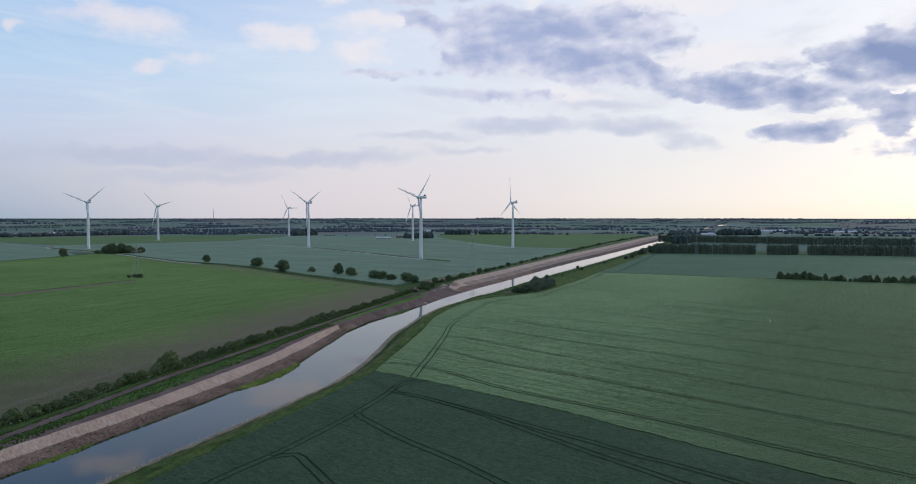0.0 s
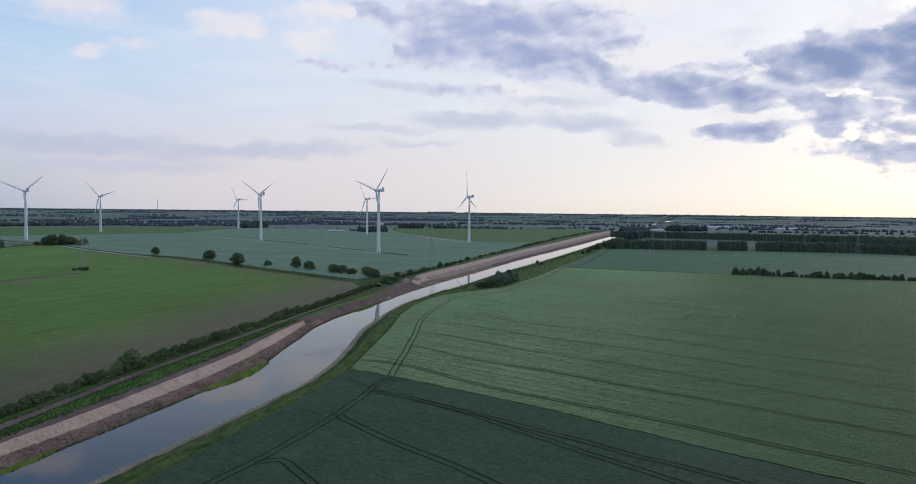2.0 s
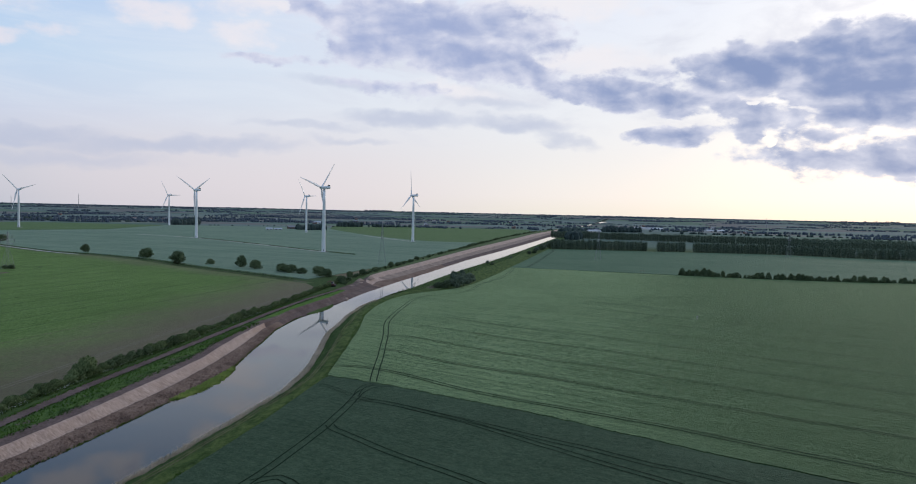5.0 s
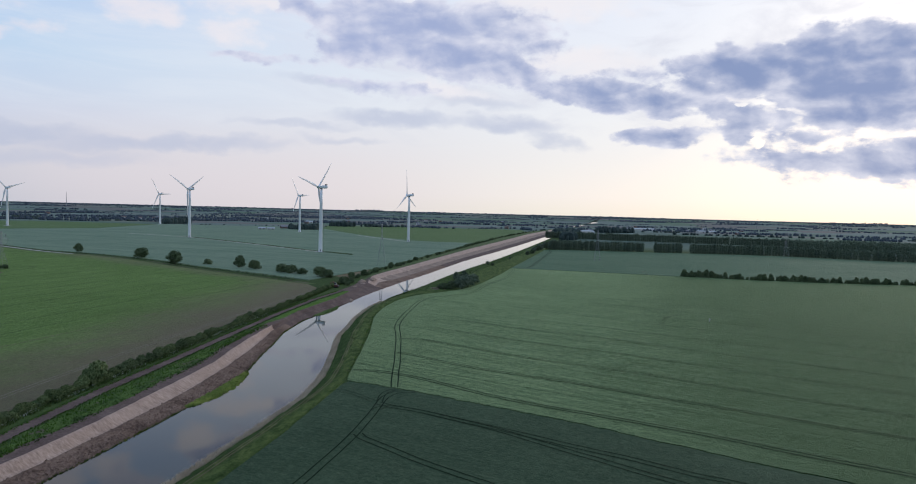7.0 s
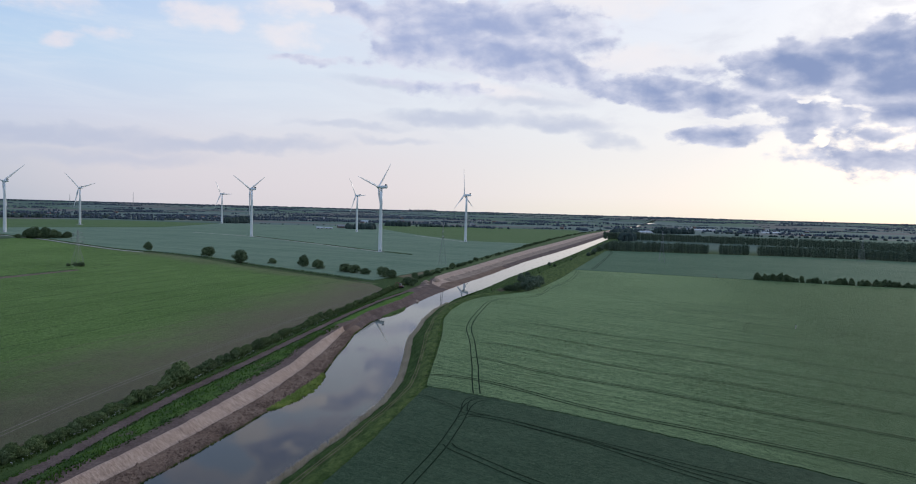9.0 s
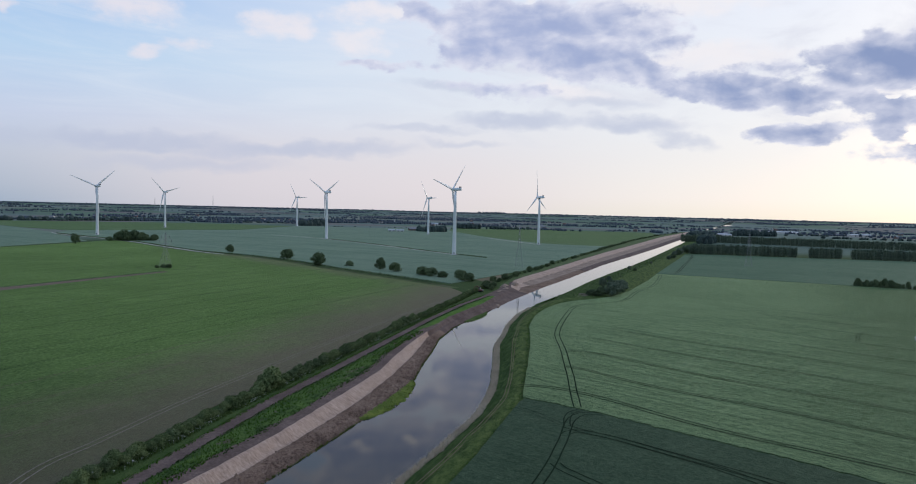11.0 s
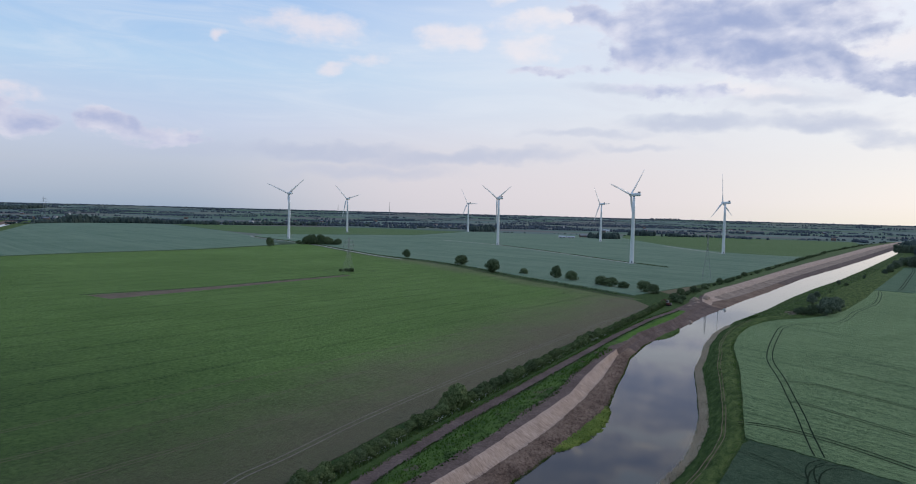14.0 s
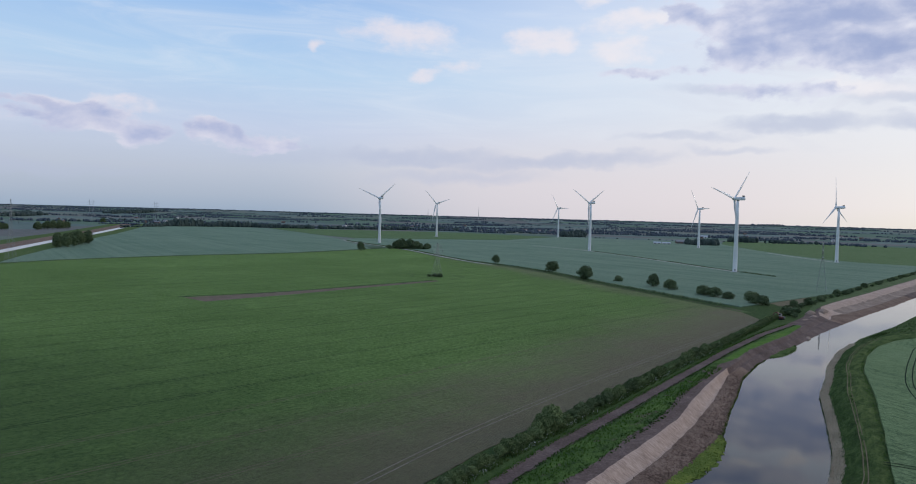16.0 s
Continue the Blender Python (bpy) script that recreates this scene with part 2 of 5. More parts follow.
    final = g.mix(g.math("MULTIPLY", g.step(d, -0.25, 0.42), 0.94), final, cloud)
    bg = g.node("ShaderNodeBackground")
    g.put(bg.inputs[0], final)
    bg.inputs[1].default_value = 1.0
    out = g.node("ShaderNodeOutputWorld")
    g.put(out.inputs[0], bg.outputs[0])


make_world()
sun = new("sun", bpy.data.lights.new("sun", "SUN"))
sun.data.energy, sun.data.angle, sun.data.color = 0.7, radians(14), (1.0, 0.90, 0.76)
_a, _e = radians(SUN_AZ), radians(SUN_EL)
sun.matrix_world = look((1000 * math.sin(_a) * math.cos(_e), 1000 * math.cos(_a) * math.cos(_e), 1000 * math.sin(_e)), (0, 0, 0))


# ---------------------------------------------------------------- materials
def surface(name, rough=0.9, spec=0.3, metal=0.0):
    mat = bpy.data.materials.new(name)
    g = Graph(tree_of(mat))
    b = g.node("ShaderNodeBsdfPrincipled")
    b.inputs["Roughness"].default_value = rough
    b.inputs["Specular IOR Level"].default_value = spec
    b.inputs["Metallic"].default_value = metal
    out = g.node("ShaderNodeOutputMaterial")
    g.put(out.inputs[0], b.outputs[0])
    place = g.node("ShaderNodeNewGeometry").outputs["Position"]
    return mat, g, b, place


def bumped(g, b, height, strength, distance):
    n = g.node("ShaderNodeBump")
    n.inputs["Strength"].default_value, n.inputs["Distance"].default_value = strength, distance
    g.put(n.inputs["Height"], height)
    g.put(b.inputs["Normal"], n.outputs[0])


def turned(g, place, angle, sx, sy):
    """Coordinates along and across a direction on the ground."""
    n = g.node("ShaderNodeMapping", vector_type="POINT")
    g.put(n.inputs[0], place)
    n.inputs["Rotation"].default_value = (0, 0, radians(angle))
    n2 = g.node("ShaderNodeVectorMath", operation="MULTIPLY")
    g.put(n2.inputs[0], n.outputs[0])
    n2.inputs[1].default_value = (sx, sy, 1)
    return n2.outputs[0]


def crop(name, low, high, row_angle, row_gap, patch=(0, 0, 0), rows=0.35, soil=None, grain=2.4, sheen=0.045, fuzz=0.0, corner_shade=None):
    """A standing crop: drill rows, mottling at several sizes, thin places."""
    mat, g, b, place = surface(name, 0.80, sheen)
    big = g.noise(place, 0.012, 4, 0.55)
    mid = g.noise(place, 0.07, 5, 0.65)
    fine = g.noise(turned(g, place, row_angle, 0.75, 1.0), 0.95, 5, 0.85)
    lines = g.noise(turned(g, place, row_angle, 0.022 / row_gap, 0.85 / row_gap), 1.0, 2, 0.6)
    drills = g.noise(turned(g, place, row_angle, 0.006 / row_gap, 0.26 / row_gap), 1.0, 3, 0.7)
    tone = None
    for part_of, weight in ((big, 0.8), (mid, 0.4), (fine, grain), (lines, rows * 3), (drills, rows * 0.5)):
        bit = g.math("MULTIPLY", g.math("SUBTRACT", part_of, 0.5), weight)
        tone = bit if tone is None else g.math("ADD", tone, bit)
    col = g.mix(g.step(tone, -0.6, 0.6, "LINEAR"), low, high)
    spot = g.step(g.noise(place, 0.02, 3, 0.5, 0.8), 0.58, 0.75)
    col = g.mix(g.math("MULTIPLY", spot, 0.35), col, patch if any(patch) else high)
    # bare soil in the beet, the dimmed corner in the barley
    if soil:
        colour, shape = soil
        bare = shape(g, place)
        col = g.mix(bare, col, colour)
    # lens falloff put into the crop colour: it darkens around one point
    if corner_shade:
        (cx, cy), far, tint = corner_shade
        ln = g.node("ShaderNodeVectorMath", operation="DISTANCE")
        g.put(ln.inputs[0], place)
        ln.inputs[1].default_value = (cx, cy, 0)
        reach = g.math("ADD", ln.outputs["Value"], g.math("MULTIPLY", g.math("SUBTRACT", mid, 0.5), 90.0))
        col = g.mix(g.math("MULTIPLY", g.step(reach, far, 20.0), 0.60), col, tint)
    g.put(b.inputs["Base Color"], col)
    b.inputs["Sheen Weight"].default_value, b.inputs["Sheen Roughness"].default_value = fuzz, 0.45
    b.inputs["Sheen Tint"].default_value = (*(min(1.0, c * 4.2) for c in high), 1)
    bumped(g, b, g.math("ADD", g.math("MULTIPLY", fine, 1.0), g.math("MULTIPLY", lines, 0.8)), 1.0, 0.8)
    return mat


AX, AY = math.sin(radians(21)), math.cos(radians(21))


def thin_by_hedge(g, place):
    """Sparse growth beside the hedge and in the corner by the river."""
    dot = g.node("ShaderNodeVectorMath", operation="DOT_PRODUCT")
    g.put(dot.inputs[0], place)
    dot.inputs[1].default_value = (AY, -AX, 0)
    along = g.node("ShaderNodeVectorMath", operation="DOT_PRODUCT")
    g.put(along.inputs[0], place)
    along.inputs[1].default_value = (AX, AY, 0)
    d = g.math("ADD", dot.outputs["Value"], g.math("MULTIPLY", along.outputs["Value"], 0.13))
    d = g.math("ADD", d, g.math("MULTIPLY", g.math("SUBTRACT", g.noise(place, 0.03, 5, 0.6), 0.5), 46.0))
    d = g.math("ADD", d, g.math("MULTIPLY", g.math("SUBTRACT", g.noise(place, 0.6, 3, 0.6), 0.5), 26.0))
    # and on the headland along the ditch
    off = g.node("ShaderNodeVectorMath", operation="DOT_PRODUCT")
    g.put(off.inputs[0], place)
    off.inputs[1].default_value = (-0.745, -0.667, 0)
    head = g.math("ADD", g.math("ADD", off.outputs["Value"], 0.745 * -43 + 0.667 * 527), g.math("MULTIPLY", g.math("SUBTRACT", g.noise(place, 0.04, 5, 0.6), 0.5), 46.0))
    bare = g.math("MAXIMUM", g.step(d, -238.0, -164.0), g.math("MULTIPLY", g.step(head, 38.0, 8.0), 0.55))
    return g.math("MULTIPLY", bare, 0.86)


def lush_dim_corner(g, place):
    """Greener growth on the low side of the barley, painted darker still for vignetting."""
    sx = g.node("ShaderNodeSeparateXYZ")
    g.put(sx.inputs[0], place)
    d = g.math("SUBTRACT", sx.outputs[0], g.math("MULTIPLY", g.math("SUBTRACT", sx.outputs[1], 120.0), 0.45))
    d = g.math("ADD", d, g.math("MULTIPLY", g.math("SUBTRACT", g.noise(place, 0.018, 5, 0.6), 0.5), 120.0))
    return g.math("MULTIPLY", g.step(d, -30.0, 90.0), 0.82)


M = {}
M["wheat_dark"] = crop("wheat_dark", (.026, .052, .028), (.086, .128, .075), 40, 1.2, rows=0.10, grain=3.0, sheen=.03)
M["barley"] = crop("barley", (.020, .050, .019), (.180, .250, .116), 43.5, 1.25, patch=(.165, .220, .120), rows=0.45, grain=3.8, fuzz=0.27, soil=((.015, .044, .012), lush_dim_corner))
M["wheat_mid"] = crop("wheat_mid", (.046, .100, .056), (.135, .198, .120), 25, 2.5, rows=0.3)
# the wheat's own blue-green, lightened to stand in for hazy air
M["wheat_blue"] = crop("wheat_blue", (.090, .152, .100), (.206, .268, .182), 35, 6.0, rows=0.4)
M["beet"] = crop("beet", (.031, .071, .014), (.170, .258, .077), -67, 1.2, rows=0.22, grain=4.2, fuzz=0.08, corner_shade=((-235, 140), 200.0, (.022, .040, .018)), soil=((.152, .108, .088), thin_by_hedge), sheen=.03)
M["beet_far"] = crop("beet_far", (.068, .116, .040), (.128, .188, .074), 20, 6.0, rows=0.3)


def make_grass(name, low, high, tips):
    mat, g, b, place = surface(name, 0.95, 0.05)
    t = g.math("ADD", g.math("MULTIPLY", g.noise(place, 0.15, 5, 0.65), 0.6), g.math("MULTIPLY", g.noise(place, 1.8, 4, 0.7), 0.5))
    col = g.ramp(t, [(0.36, low), (0.56, high), (0.74, tips)])
    g.put(b.inputs["Base Color"], col)
    bumped(g, b, g.noise(place, 1.6, 5, 0.7), 0.8, 0.5)
    return mat


M["grass"] = make_grass("grass", (.040, .066, .020), (.082, .122, .036), (.135, .160, .060))
M["grass_fresh"] = make_grass("grass_fresh", (.040, .088, .016), (.084, .160, .028), (.125, .19, .045))
M["grass_rough"] = make_grass("grass_rough", (.045, .072, .028), (.090, .125, .050), (.155, .175, .085))
M["grass_rank"] = make_grass("grass_rank", (.026, .048, .016), (.055, .088, .027), (.09, .118, .043))




def make_bank_grass(name, low, mid, high, pale):
    """Rank river-bank growth in long drifts: nettles, tussocks, fresh grass and a worn pale line."""
    mat, g, b, place = surface(name, 0.95, 0.05)
    along = turned(g, place, -69, 0.14, 0.42)
    drift = g.noise(along, 1.0, 5, 0.62, 0.4)
    tuft = g.noise(place, 1.1, 5, 0.75)
    t = g.math("ADD", g.math("MULTIPLY", drift, 0.75), g.math("MULTIPLY", tuft, 0.42))
    col = g.ramp(t, [(0.40, low), (0.55, mid), (0.68, high), (0.84, pale)])
    g.put(b.inputs["Base Color"], col)
    bumped(g, b, g.math("ADD", tuft, g.math("MULTIPLY", drift, 0.6)), 1.0, 0.9)
    return mat


M["bank_low"] = make_bank_grass("bank_low", (.022, .042, .013), (.042, .074, .021), (.070, .110, .032), (.11, .14, .055))
M["bank_top"] = make_bank_grass("bank_top", (.030, .054, .016), (.062, .098, .029), (.105, .143, .044), (.18, .19, .09))
M["dry_grass"] = make_grass("dry_grass", (.10, .085, .05), (.155, .13, .08), (.22, .19, .12))


def make_verge():
    """Trampled verge: fresh weeds, dark nettles and bare clay in patches."""
    mat, g, b, place = surface("verge", 0.95, 0.05)
    along = turned(g, place, -69, 0.5, 1.0)
    weeds = g.ramp(g.math("ADD", g.math("MULTIPLY", g.noise(along, 0.22, 5, 0.65), 0.65), g.math("MULTIPLY", g.noise(place, 1.6, 4, 0.7), 0.4)),
                   [(0.36, (.028, .050, .018)), (0.50, (.060, .105, .028)), (0.62, (.096, .160, .038)), (0.8, (.13, .19, .06))])
    clay = g.ramp(g.noise(place, 1.2, 5, 0.7), [(0.3, (.085, .062, .052)), (0.7, (.19, .145, .12))])
    bare = g.step(g.math("ADD", g.noise(along, 0.16, 5, 0.65), g.math("MULTIPLY", g.noise(place, 0.9, 3, 0.6), 0.25)), 0.70, 0.80)
    g.put(b.inputs["Base Color"], g.mix(bare, weeds, clay))
    bumped(g, b, g.noise(place, 1.5, 5, 0.75), 1.0, 0.6)
    return mat


M["verge"] = make_verge()
M["weed"] = make_grass("weed", (.044, .074, .017), (.100, .135, .027), (.20, .225, .05))


def make_far_ground():
    """Open country: a patchwork of fields with grass between them."""
    mat, g, b, place = surface("far_ground", 0.95, 0.03)
    v = g.node("ShaderNodeTexVoronoi", voronoi_dimensions="2D", distance="CHEBYCHEV")
    g.put(v.inputs["Vector"], turned(g, place, 18, 0.0030, 0.0042))
    v.inputs["Scale"].default_value = 1.0
    s = g.node("ShaderNodeSeparateColor")
    g.put(s.inputs[0], v.outputs["Color"])
    # field colours are paled and blued to carry the haze of distance
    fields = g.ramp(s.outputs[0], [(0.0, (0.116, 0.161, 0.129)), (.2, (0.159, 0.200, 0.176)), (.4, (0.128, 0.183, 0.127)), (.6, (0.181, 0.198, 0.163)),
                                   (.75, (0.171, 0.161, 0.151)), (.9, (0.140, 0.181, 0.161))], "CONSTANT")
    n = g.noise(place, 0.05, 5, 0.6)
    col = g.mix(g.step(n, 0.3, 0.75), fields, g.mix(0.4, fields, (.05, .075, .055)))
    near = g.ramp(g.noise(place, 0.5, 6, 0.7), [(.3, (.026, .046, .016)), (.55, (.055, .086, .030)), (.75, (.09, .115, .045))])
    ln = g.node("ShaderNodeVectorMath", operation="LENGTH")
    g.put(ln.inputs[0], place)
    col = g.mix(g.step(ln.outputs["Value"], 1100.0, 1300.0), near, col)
    g.put(b.inputs["Base Color"], col)
    bumped(g, b, g.noise(place, 0.8, 5, 0.7), 0.6, 0.4)
    return mat


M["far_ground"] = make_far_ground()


def make_soil(name, low, mid, high, bump=1.0, scale=1.0, stretch=None):
    mat, g, b, place = surface(name, 0.95, 0.06)
    vec = place if stretch is None else turned(g, place, *stretch)
    w = 0.45 if stretch is None else 0.25
    t = g.math("ADD", g.math("MULTIPLY", g.noise(place, 0.12, 5, 0.6), w), g.math("MULTIPLY", g.noise(vec, 1.1 * scale, 6, 0.7), 1.05 - w))
    g.put(b.inputs["Base Color"], g.ramp(t, [(0.35, low), (0.52, mid), (0.70, high)]))
    bumped(g, b, g.noise(vec, 1.3 * scale, 6, 0.75), bump, 0.4)
    return mat


M["clay_cut"] = make_soil("clay_cut", (.235, .164, .127), (.42, .30, .235), (.57, .425, .34), 1.0, 1.0, (21, 0.14, 1.6))
M["clay_wet"] = make_soil("clay_wet", (.074, .047, .036), (.185, .124, .094), (.30, .21, .162), 1.0, 1.4)
M["clay_track"] = make_soil("clay_track", (.066, .046, .040), (.124, .088, .077), (.205, .152, .132), 0.6, 1.2)
M["clay_spoil"] = make_soil("clay_spoil", (.12, .086, .068), (.27, .20, .158), (.42, .32, .26), 1.0, 1.6)
M["river_bed"] = make_soil("river_bed", (.03, .03, .022), (.05, .045, .035), (.07, .06, .045), 0.4)
M["reed_dry"] = make_soil("reed_dry", (.17, .14, .10), (.31, .26, .195), (.42, .355, .275), 0.9, 1.8)
# paler copy of reed_dry; light shining through the blades is in its colour
M["reed_blade_lit"] = make_soil("reed_blade_lit", (.34, .28, .20), (.54, .45, .33), (.68, .58, .45), 0.3, 1.8)
M["field_soil"] = make_soil("field_soil", (.100, .074, .054), (.160, .120, .088), (.220, .170, .128), 0.5, 1.5)
# pressed crop and soil, coloured near black for the shade down in the ruts
M["rut_soil_shade"] = make_soil("rut_soil_shade", (.006, .013, .006), (.011, .023, .011), (.020, .038, .018), 0.5)
M["rut_pale"] = make_soil("rut_pale", (.17, .145, .12), (.24, .205, .17), (.31, .27, .22), 0.5)
M["stone_road"] = make_soil("stone_road", (.28, .255, .22), (.42, .39, .35), (.54, .51, .46), 0.4)


def make_water():
    mat, g, b, place = surface("river_water", 0.03, 0.5)
    b.inputs["Base Color"].default_value = (.018, .022, .020, 1)
    b.inputs["IOR"].default_value = 1.333
    n = g.noise(turned(g, place, 21, 0.6, 1.0), 0.9, 4, 0.6)
    m = g.noise(place, 0.07, 3, 0.5)
    g.put(b.inputs["Roughness"], g.math("ADD", g.math("MULTIPLY", g.step(m, 0.45, 0.7), 0.012), 0.004))
    bumped(g, b, n, 0.035, 0.05)
    return mat


M["water"] = make_water()


def make_leaf(name, low, high, tip=None):
    mat, g, b, place = surface(name, 0.8, 0.10)
    info = g.node("ShaderNodeObjectInfo").outputs["Random"]
    isl = g.node("ShaderNodeNewGeometry").outputs["Random Per Island"]
    n = g.noise(place, 0.5, 3, 0.6)
    t = g.math("ADD", g.math("MULTIPLY", isl, 0.5), g.math("ADD", g.math("MULTIPLY", info, 0.3), g.math("MULTIPLY", n, 0.35)))
    stops = [(0.15, low), (0.85, high)]
    if tip:
        stops += [(0.97, high), (1.0, tip)]
    g.put(b.inputs["Base Color"], g.ramp(t, stops))
    return mat


M["leaf"] = make_leaf("leaf", (.036, .058, .030), (.140, .182, .086))
M["leaf_hedge"] = make_leaf("leaf_hedge", (.036, .060, .023), (.172, .215, .086))
M["leaf_bloom"] = make_leaf("leaf_bloom", (.028, .050, .020), (.140, .176, .080), (.50, .50, .44))
M["leaf_willow"] = make_leaf("leaf_willow", (.045, .066, .036), (.105, .135, .072))
M["leaf_poplar"] = make_leaf("leaf_poplar", (.062, .088, .064), (.155, .190, .124))
# far trees: blue-grey distance haze is put into the colour, less in leaf_wood
M["leaf_far_haze"] = make_leaf("leaf_far_haze", (.030, .042, .056), (.074, .092, .112))
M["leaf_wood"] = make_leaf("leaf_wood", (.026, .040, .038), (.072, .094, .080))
M["blossom"] = make_leaf("blossom", (.45, .46, .38), (.72, .72, .66))
M["bark"] = make_soil("bark", (.035, .028, .022), (.07, .058, .045), (.11, .095, .075), 0.8, 3.0)


def make_paint(name, colour, rough=0.4, wear=0.12, metal=0.0, spec=0.5):
    mat, g, b, place = surface(name, rough, spec, metal)
    n = g.noise(place, 0.8, 6, 0.65)
    dark = tuple(c * (1 - wear * 2) for c in colour)
    g.put(b.inputs["Base Color"], g.mix(g.step(n, 0.3, 0.7), dark, colour))
    return mat


M["white_paint"] = make_paint("white_paint", (.78, .78, .78), 0.35, 0.05)
M["blade_paint"] = make_paint("blade_paint", (.74, .74, .75), 0.30, 0.04)
M["grey_dark"] = make_paint("grey_dark", (.10, .10, .11), 0.6)
M["steel"] = make_paint("steel", (.30, .31, .32), 0.5, 0.15, 0.6)
M["concrete"] = make_paint("concrete", (.38, .37, .35), 0.9, 0.15, 0, 0.2)
M["red_paint"] = make_paint("red_paint", (.16, .045, .035), 0.45, 0.2)
M["tyre"] = make_paint("tyre", (.025, .025, .025), 0.9, 0.2, 0, 0.2)
M["brick"] = make_paint("brick", (.20, .14, .115), 0.9, 0.2, 0, 0.2)
M["roof_grey"] = make_paint("roof_grey", (.22, .22, .24), 0.7, 0.15)
M["roof_light"] = make_paint("roof_light", (.42, .45, .49), 0.5, 0.1)
M["wall_pale"] = make_paint("wall_pale", (.62, .60, .56), 0.8, 0.1, 0, 0.2)
M["timber"] = make_paint("timber", (.28, .23, .17), 0.9, 0.2, 0, 0.2)


def make_pane():
    mat, g, b, place = surface("window_glass", 0.05, 0.6)
    b.inputs["Base Color"].default_value = (.03, .035, .04, 1)
    return mat


M["pane"] = make_pane()


# ---------------------------------------------------------------- building helpers
def mesh_object(name, verts, faces, mats, index=None, smooth_faces=False):
    me = bpy.data.meshes.new(name)
    me.from_pydata([tuple(v) for v in verts], [], faces)
    for m in mats:
        me.materials.append(m)
    if index is not None:
        me.polygons.foreach_set("material_index", np.array(index, dtype=np.int32))
    if smooth_faces:
        me.polygons.foreach_set("use_smooth", np.ones(len(me.polygons), dtype=bool))
    me.update()
    return new(name, me)


def part(name, bm, material, parent, label="", smooth_faces=False):
    """Links a bmesh as one mesh object under a thing or a part."""
    me = bpy.data.meshes.new(name)
    if smooth_faces:
        for f in bm.faces:
            f.smooth = True
    bm.to_mesh(me)
    bm.free()
    me.materials.append(material)
    ob = new(name, me)
    ob.parent = parent
    if label:
        tagged(ob, label)
    return ob


def thing(name, label, category, group="", kind=""):
    return tagged(new(name), label, category, group, kind)


def bm_box(sx, sy, sz, m=None, bevel=0.0):
    bm = bmesh.new()
    bmesh.ops.create_cube(bm, size=1.0, matrix=(m or Matrix()) @ Matrix.Diagonal((sx, sy, sz, 1)))
    if bevel:
        bmesh.ops.bevel(bm, geom=bm.edges[:], offset=bevel, segments=2, affect="EDGES")
    return bm


def bm_join(*parts):
    out = bmesh.new()
    for b in parts:
        me = bpy.data.meshes.new("tmp")
        b.to_mesh(me)
        b.free()
        out.from_mesh(me)
        bpy.data.meshes.remove(me)
    return out


def bm_rings(rings, close_ends=True):
    """A skin over a list of rings of equal length."""
    bm = bmesh.new()
    rows = [[bm.verts.new(p) for p in ring] for ring in rings]
    n = len(rows[0])
    for a, b in zip(rows, rows[1:]):
        for i in range(n):
            bm.faces.new((a[i], a[(i + 1) % n], b[(i + 1) % n], b[i]))
    if close_ends:
        bm.faces.new(rows[0][::-1])
        bm.faces.new(rows[-1])
    bmesh.ops.recalc_face_normals(bm, faces=bm.faces[:])
    return bm


def circle(r, z, n=20, cx=0.0, cy=0.0):
    return [(cx + r * math.cos(TAU * i / n), cy + r * math.sin(TAU * i / n), z) for i in range(n)]


def beam(bm, a, b, w):
    """A thin square bar from a to b in an existing bmesh."""
    a, b = Vector(a), Vector(b)
    d = (b - a).normalized()
    u = d.cross(Vector((0, 0, 1)) if abs(d.z) < 0.9 else Vector((1, 0, 0))).normalized() * w / 2
    v = d.cross(u).normalized() * w / 2
    ra = [bm.verts.new(a + p) for p in (u + v, u - v, -u - v, -u + v)]
    rb = [bm.verts.new(b + p) for p in (u + v, u - v, -u - v, -u + v)]
    for i in range(4):
        bm.faces.new((ra[i], ra[(i + 1) % 4], rb[(i + 1) % 4], rb[i]))


# ---------------------------------------------------------------- river plan: s runs along the river, d across it (to the right)
def xy(s, d):
    return s * AX + d * AY, s * AY - d * AX


def sd(x, y):
    return x * AX + y * AY, x * AY - y * AX


def line(*knots):
    ks = [k[0] for k in knots]
    vs = [k[1] for k in knots]
    return lambda s: float(np.interp(s, ks, vs))


HEDGE = line((-5200, -150), (0, -163), (100, -172), (142, -177), (166, -181), (193, -184), (238, -189), (290, -195), (343, -200), (403, -206),
             (474, -214), (505, -217), (600, -219), (853, -222), (1480, -223), (2000, -205), (2600, -150), (5200, 80))
TRACK = line((-5200, -140), (0, -152), (100, -162), (133, -167.5), (153, -171), (184, -176), (213, -179), (273, -186), (335, -193), (392, -197.5),
             (449, -198), (480, -200), (560, -214.5), (853, -218), (1480, -219), (2000, -201), (2600, -146), (5200, 84))
CREST = line((-5200, -134), (0, -148), (100, -156), (133, -156.5), (157, -157.5), (189, -161), (225, -165), (250, -171), (275, -176), (300, -180),
             (347, -187), (404, -188), (431, -190.5), (477, -196), (498, -198), (510, -201.5), (528, -204.5), (558, -205.3), (641, -203.8), (786, -203.3),
             (979, -201.8), (1222, -195), (1732, -185), (2426, -146), (2600, -138), (5200, 90))
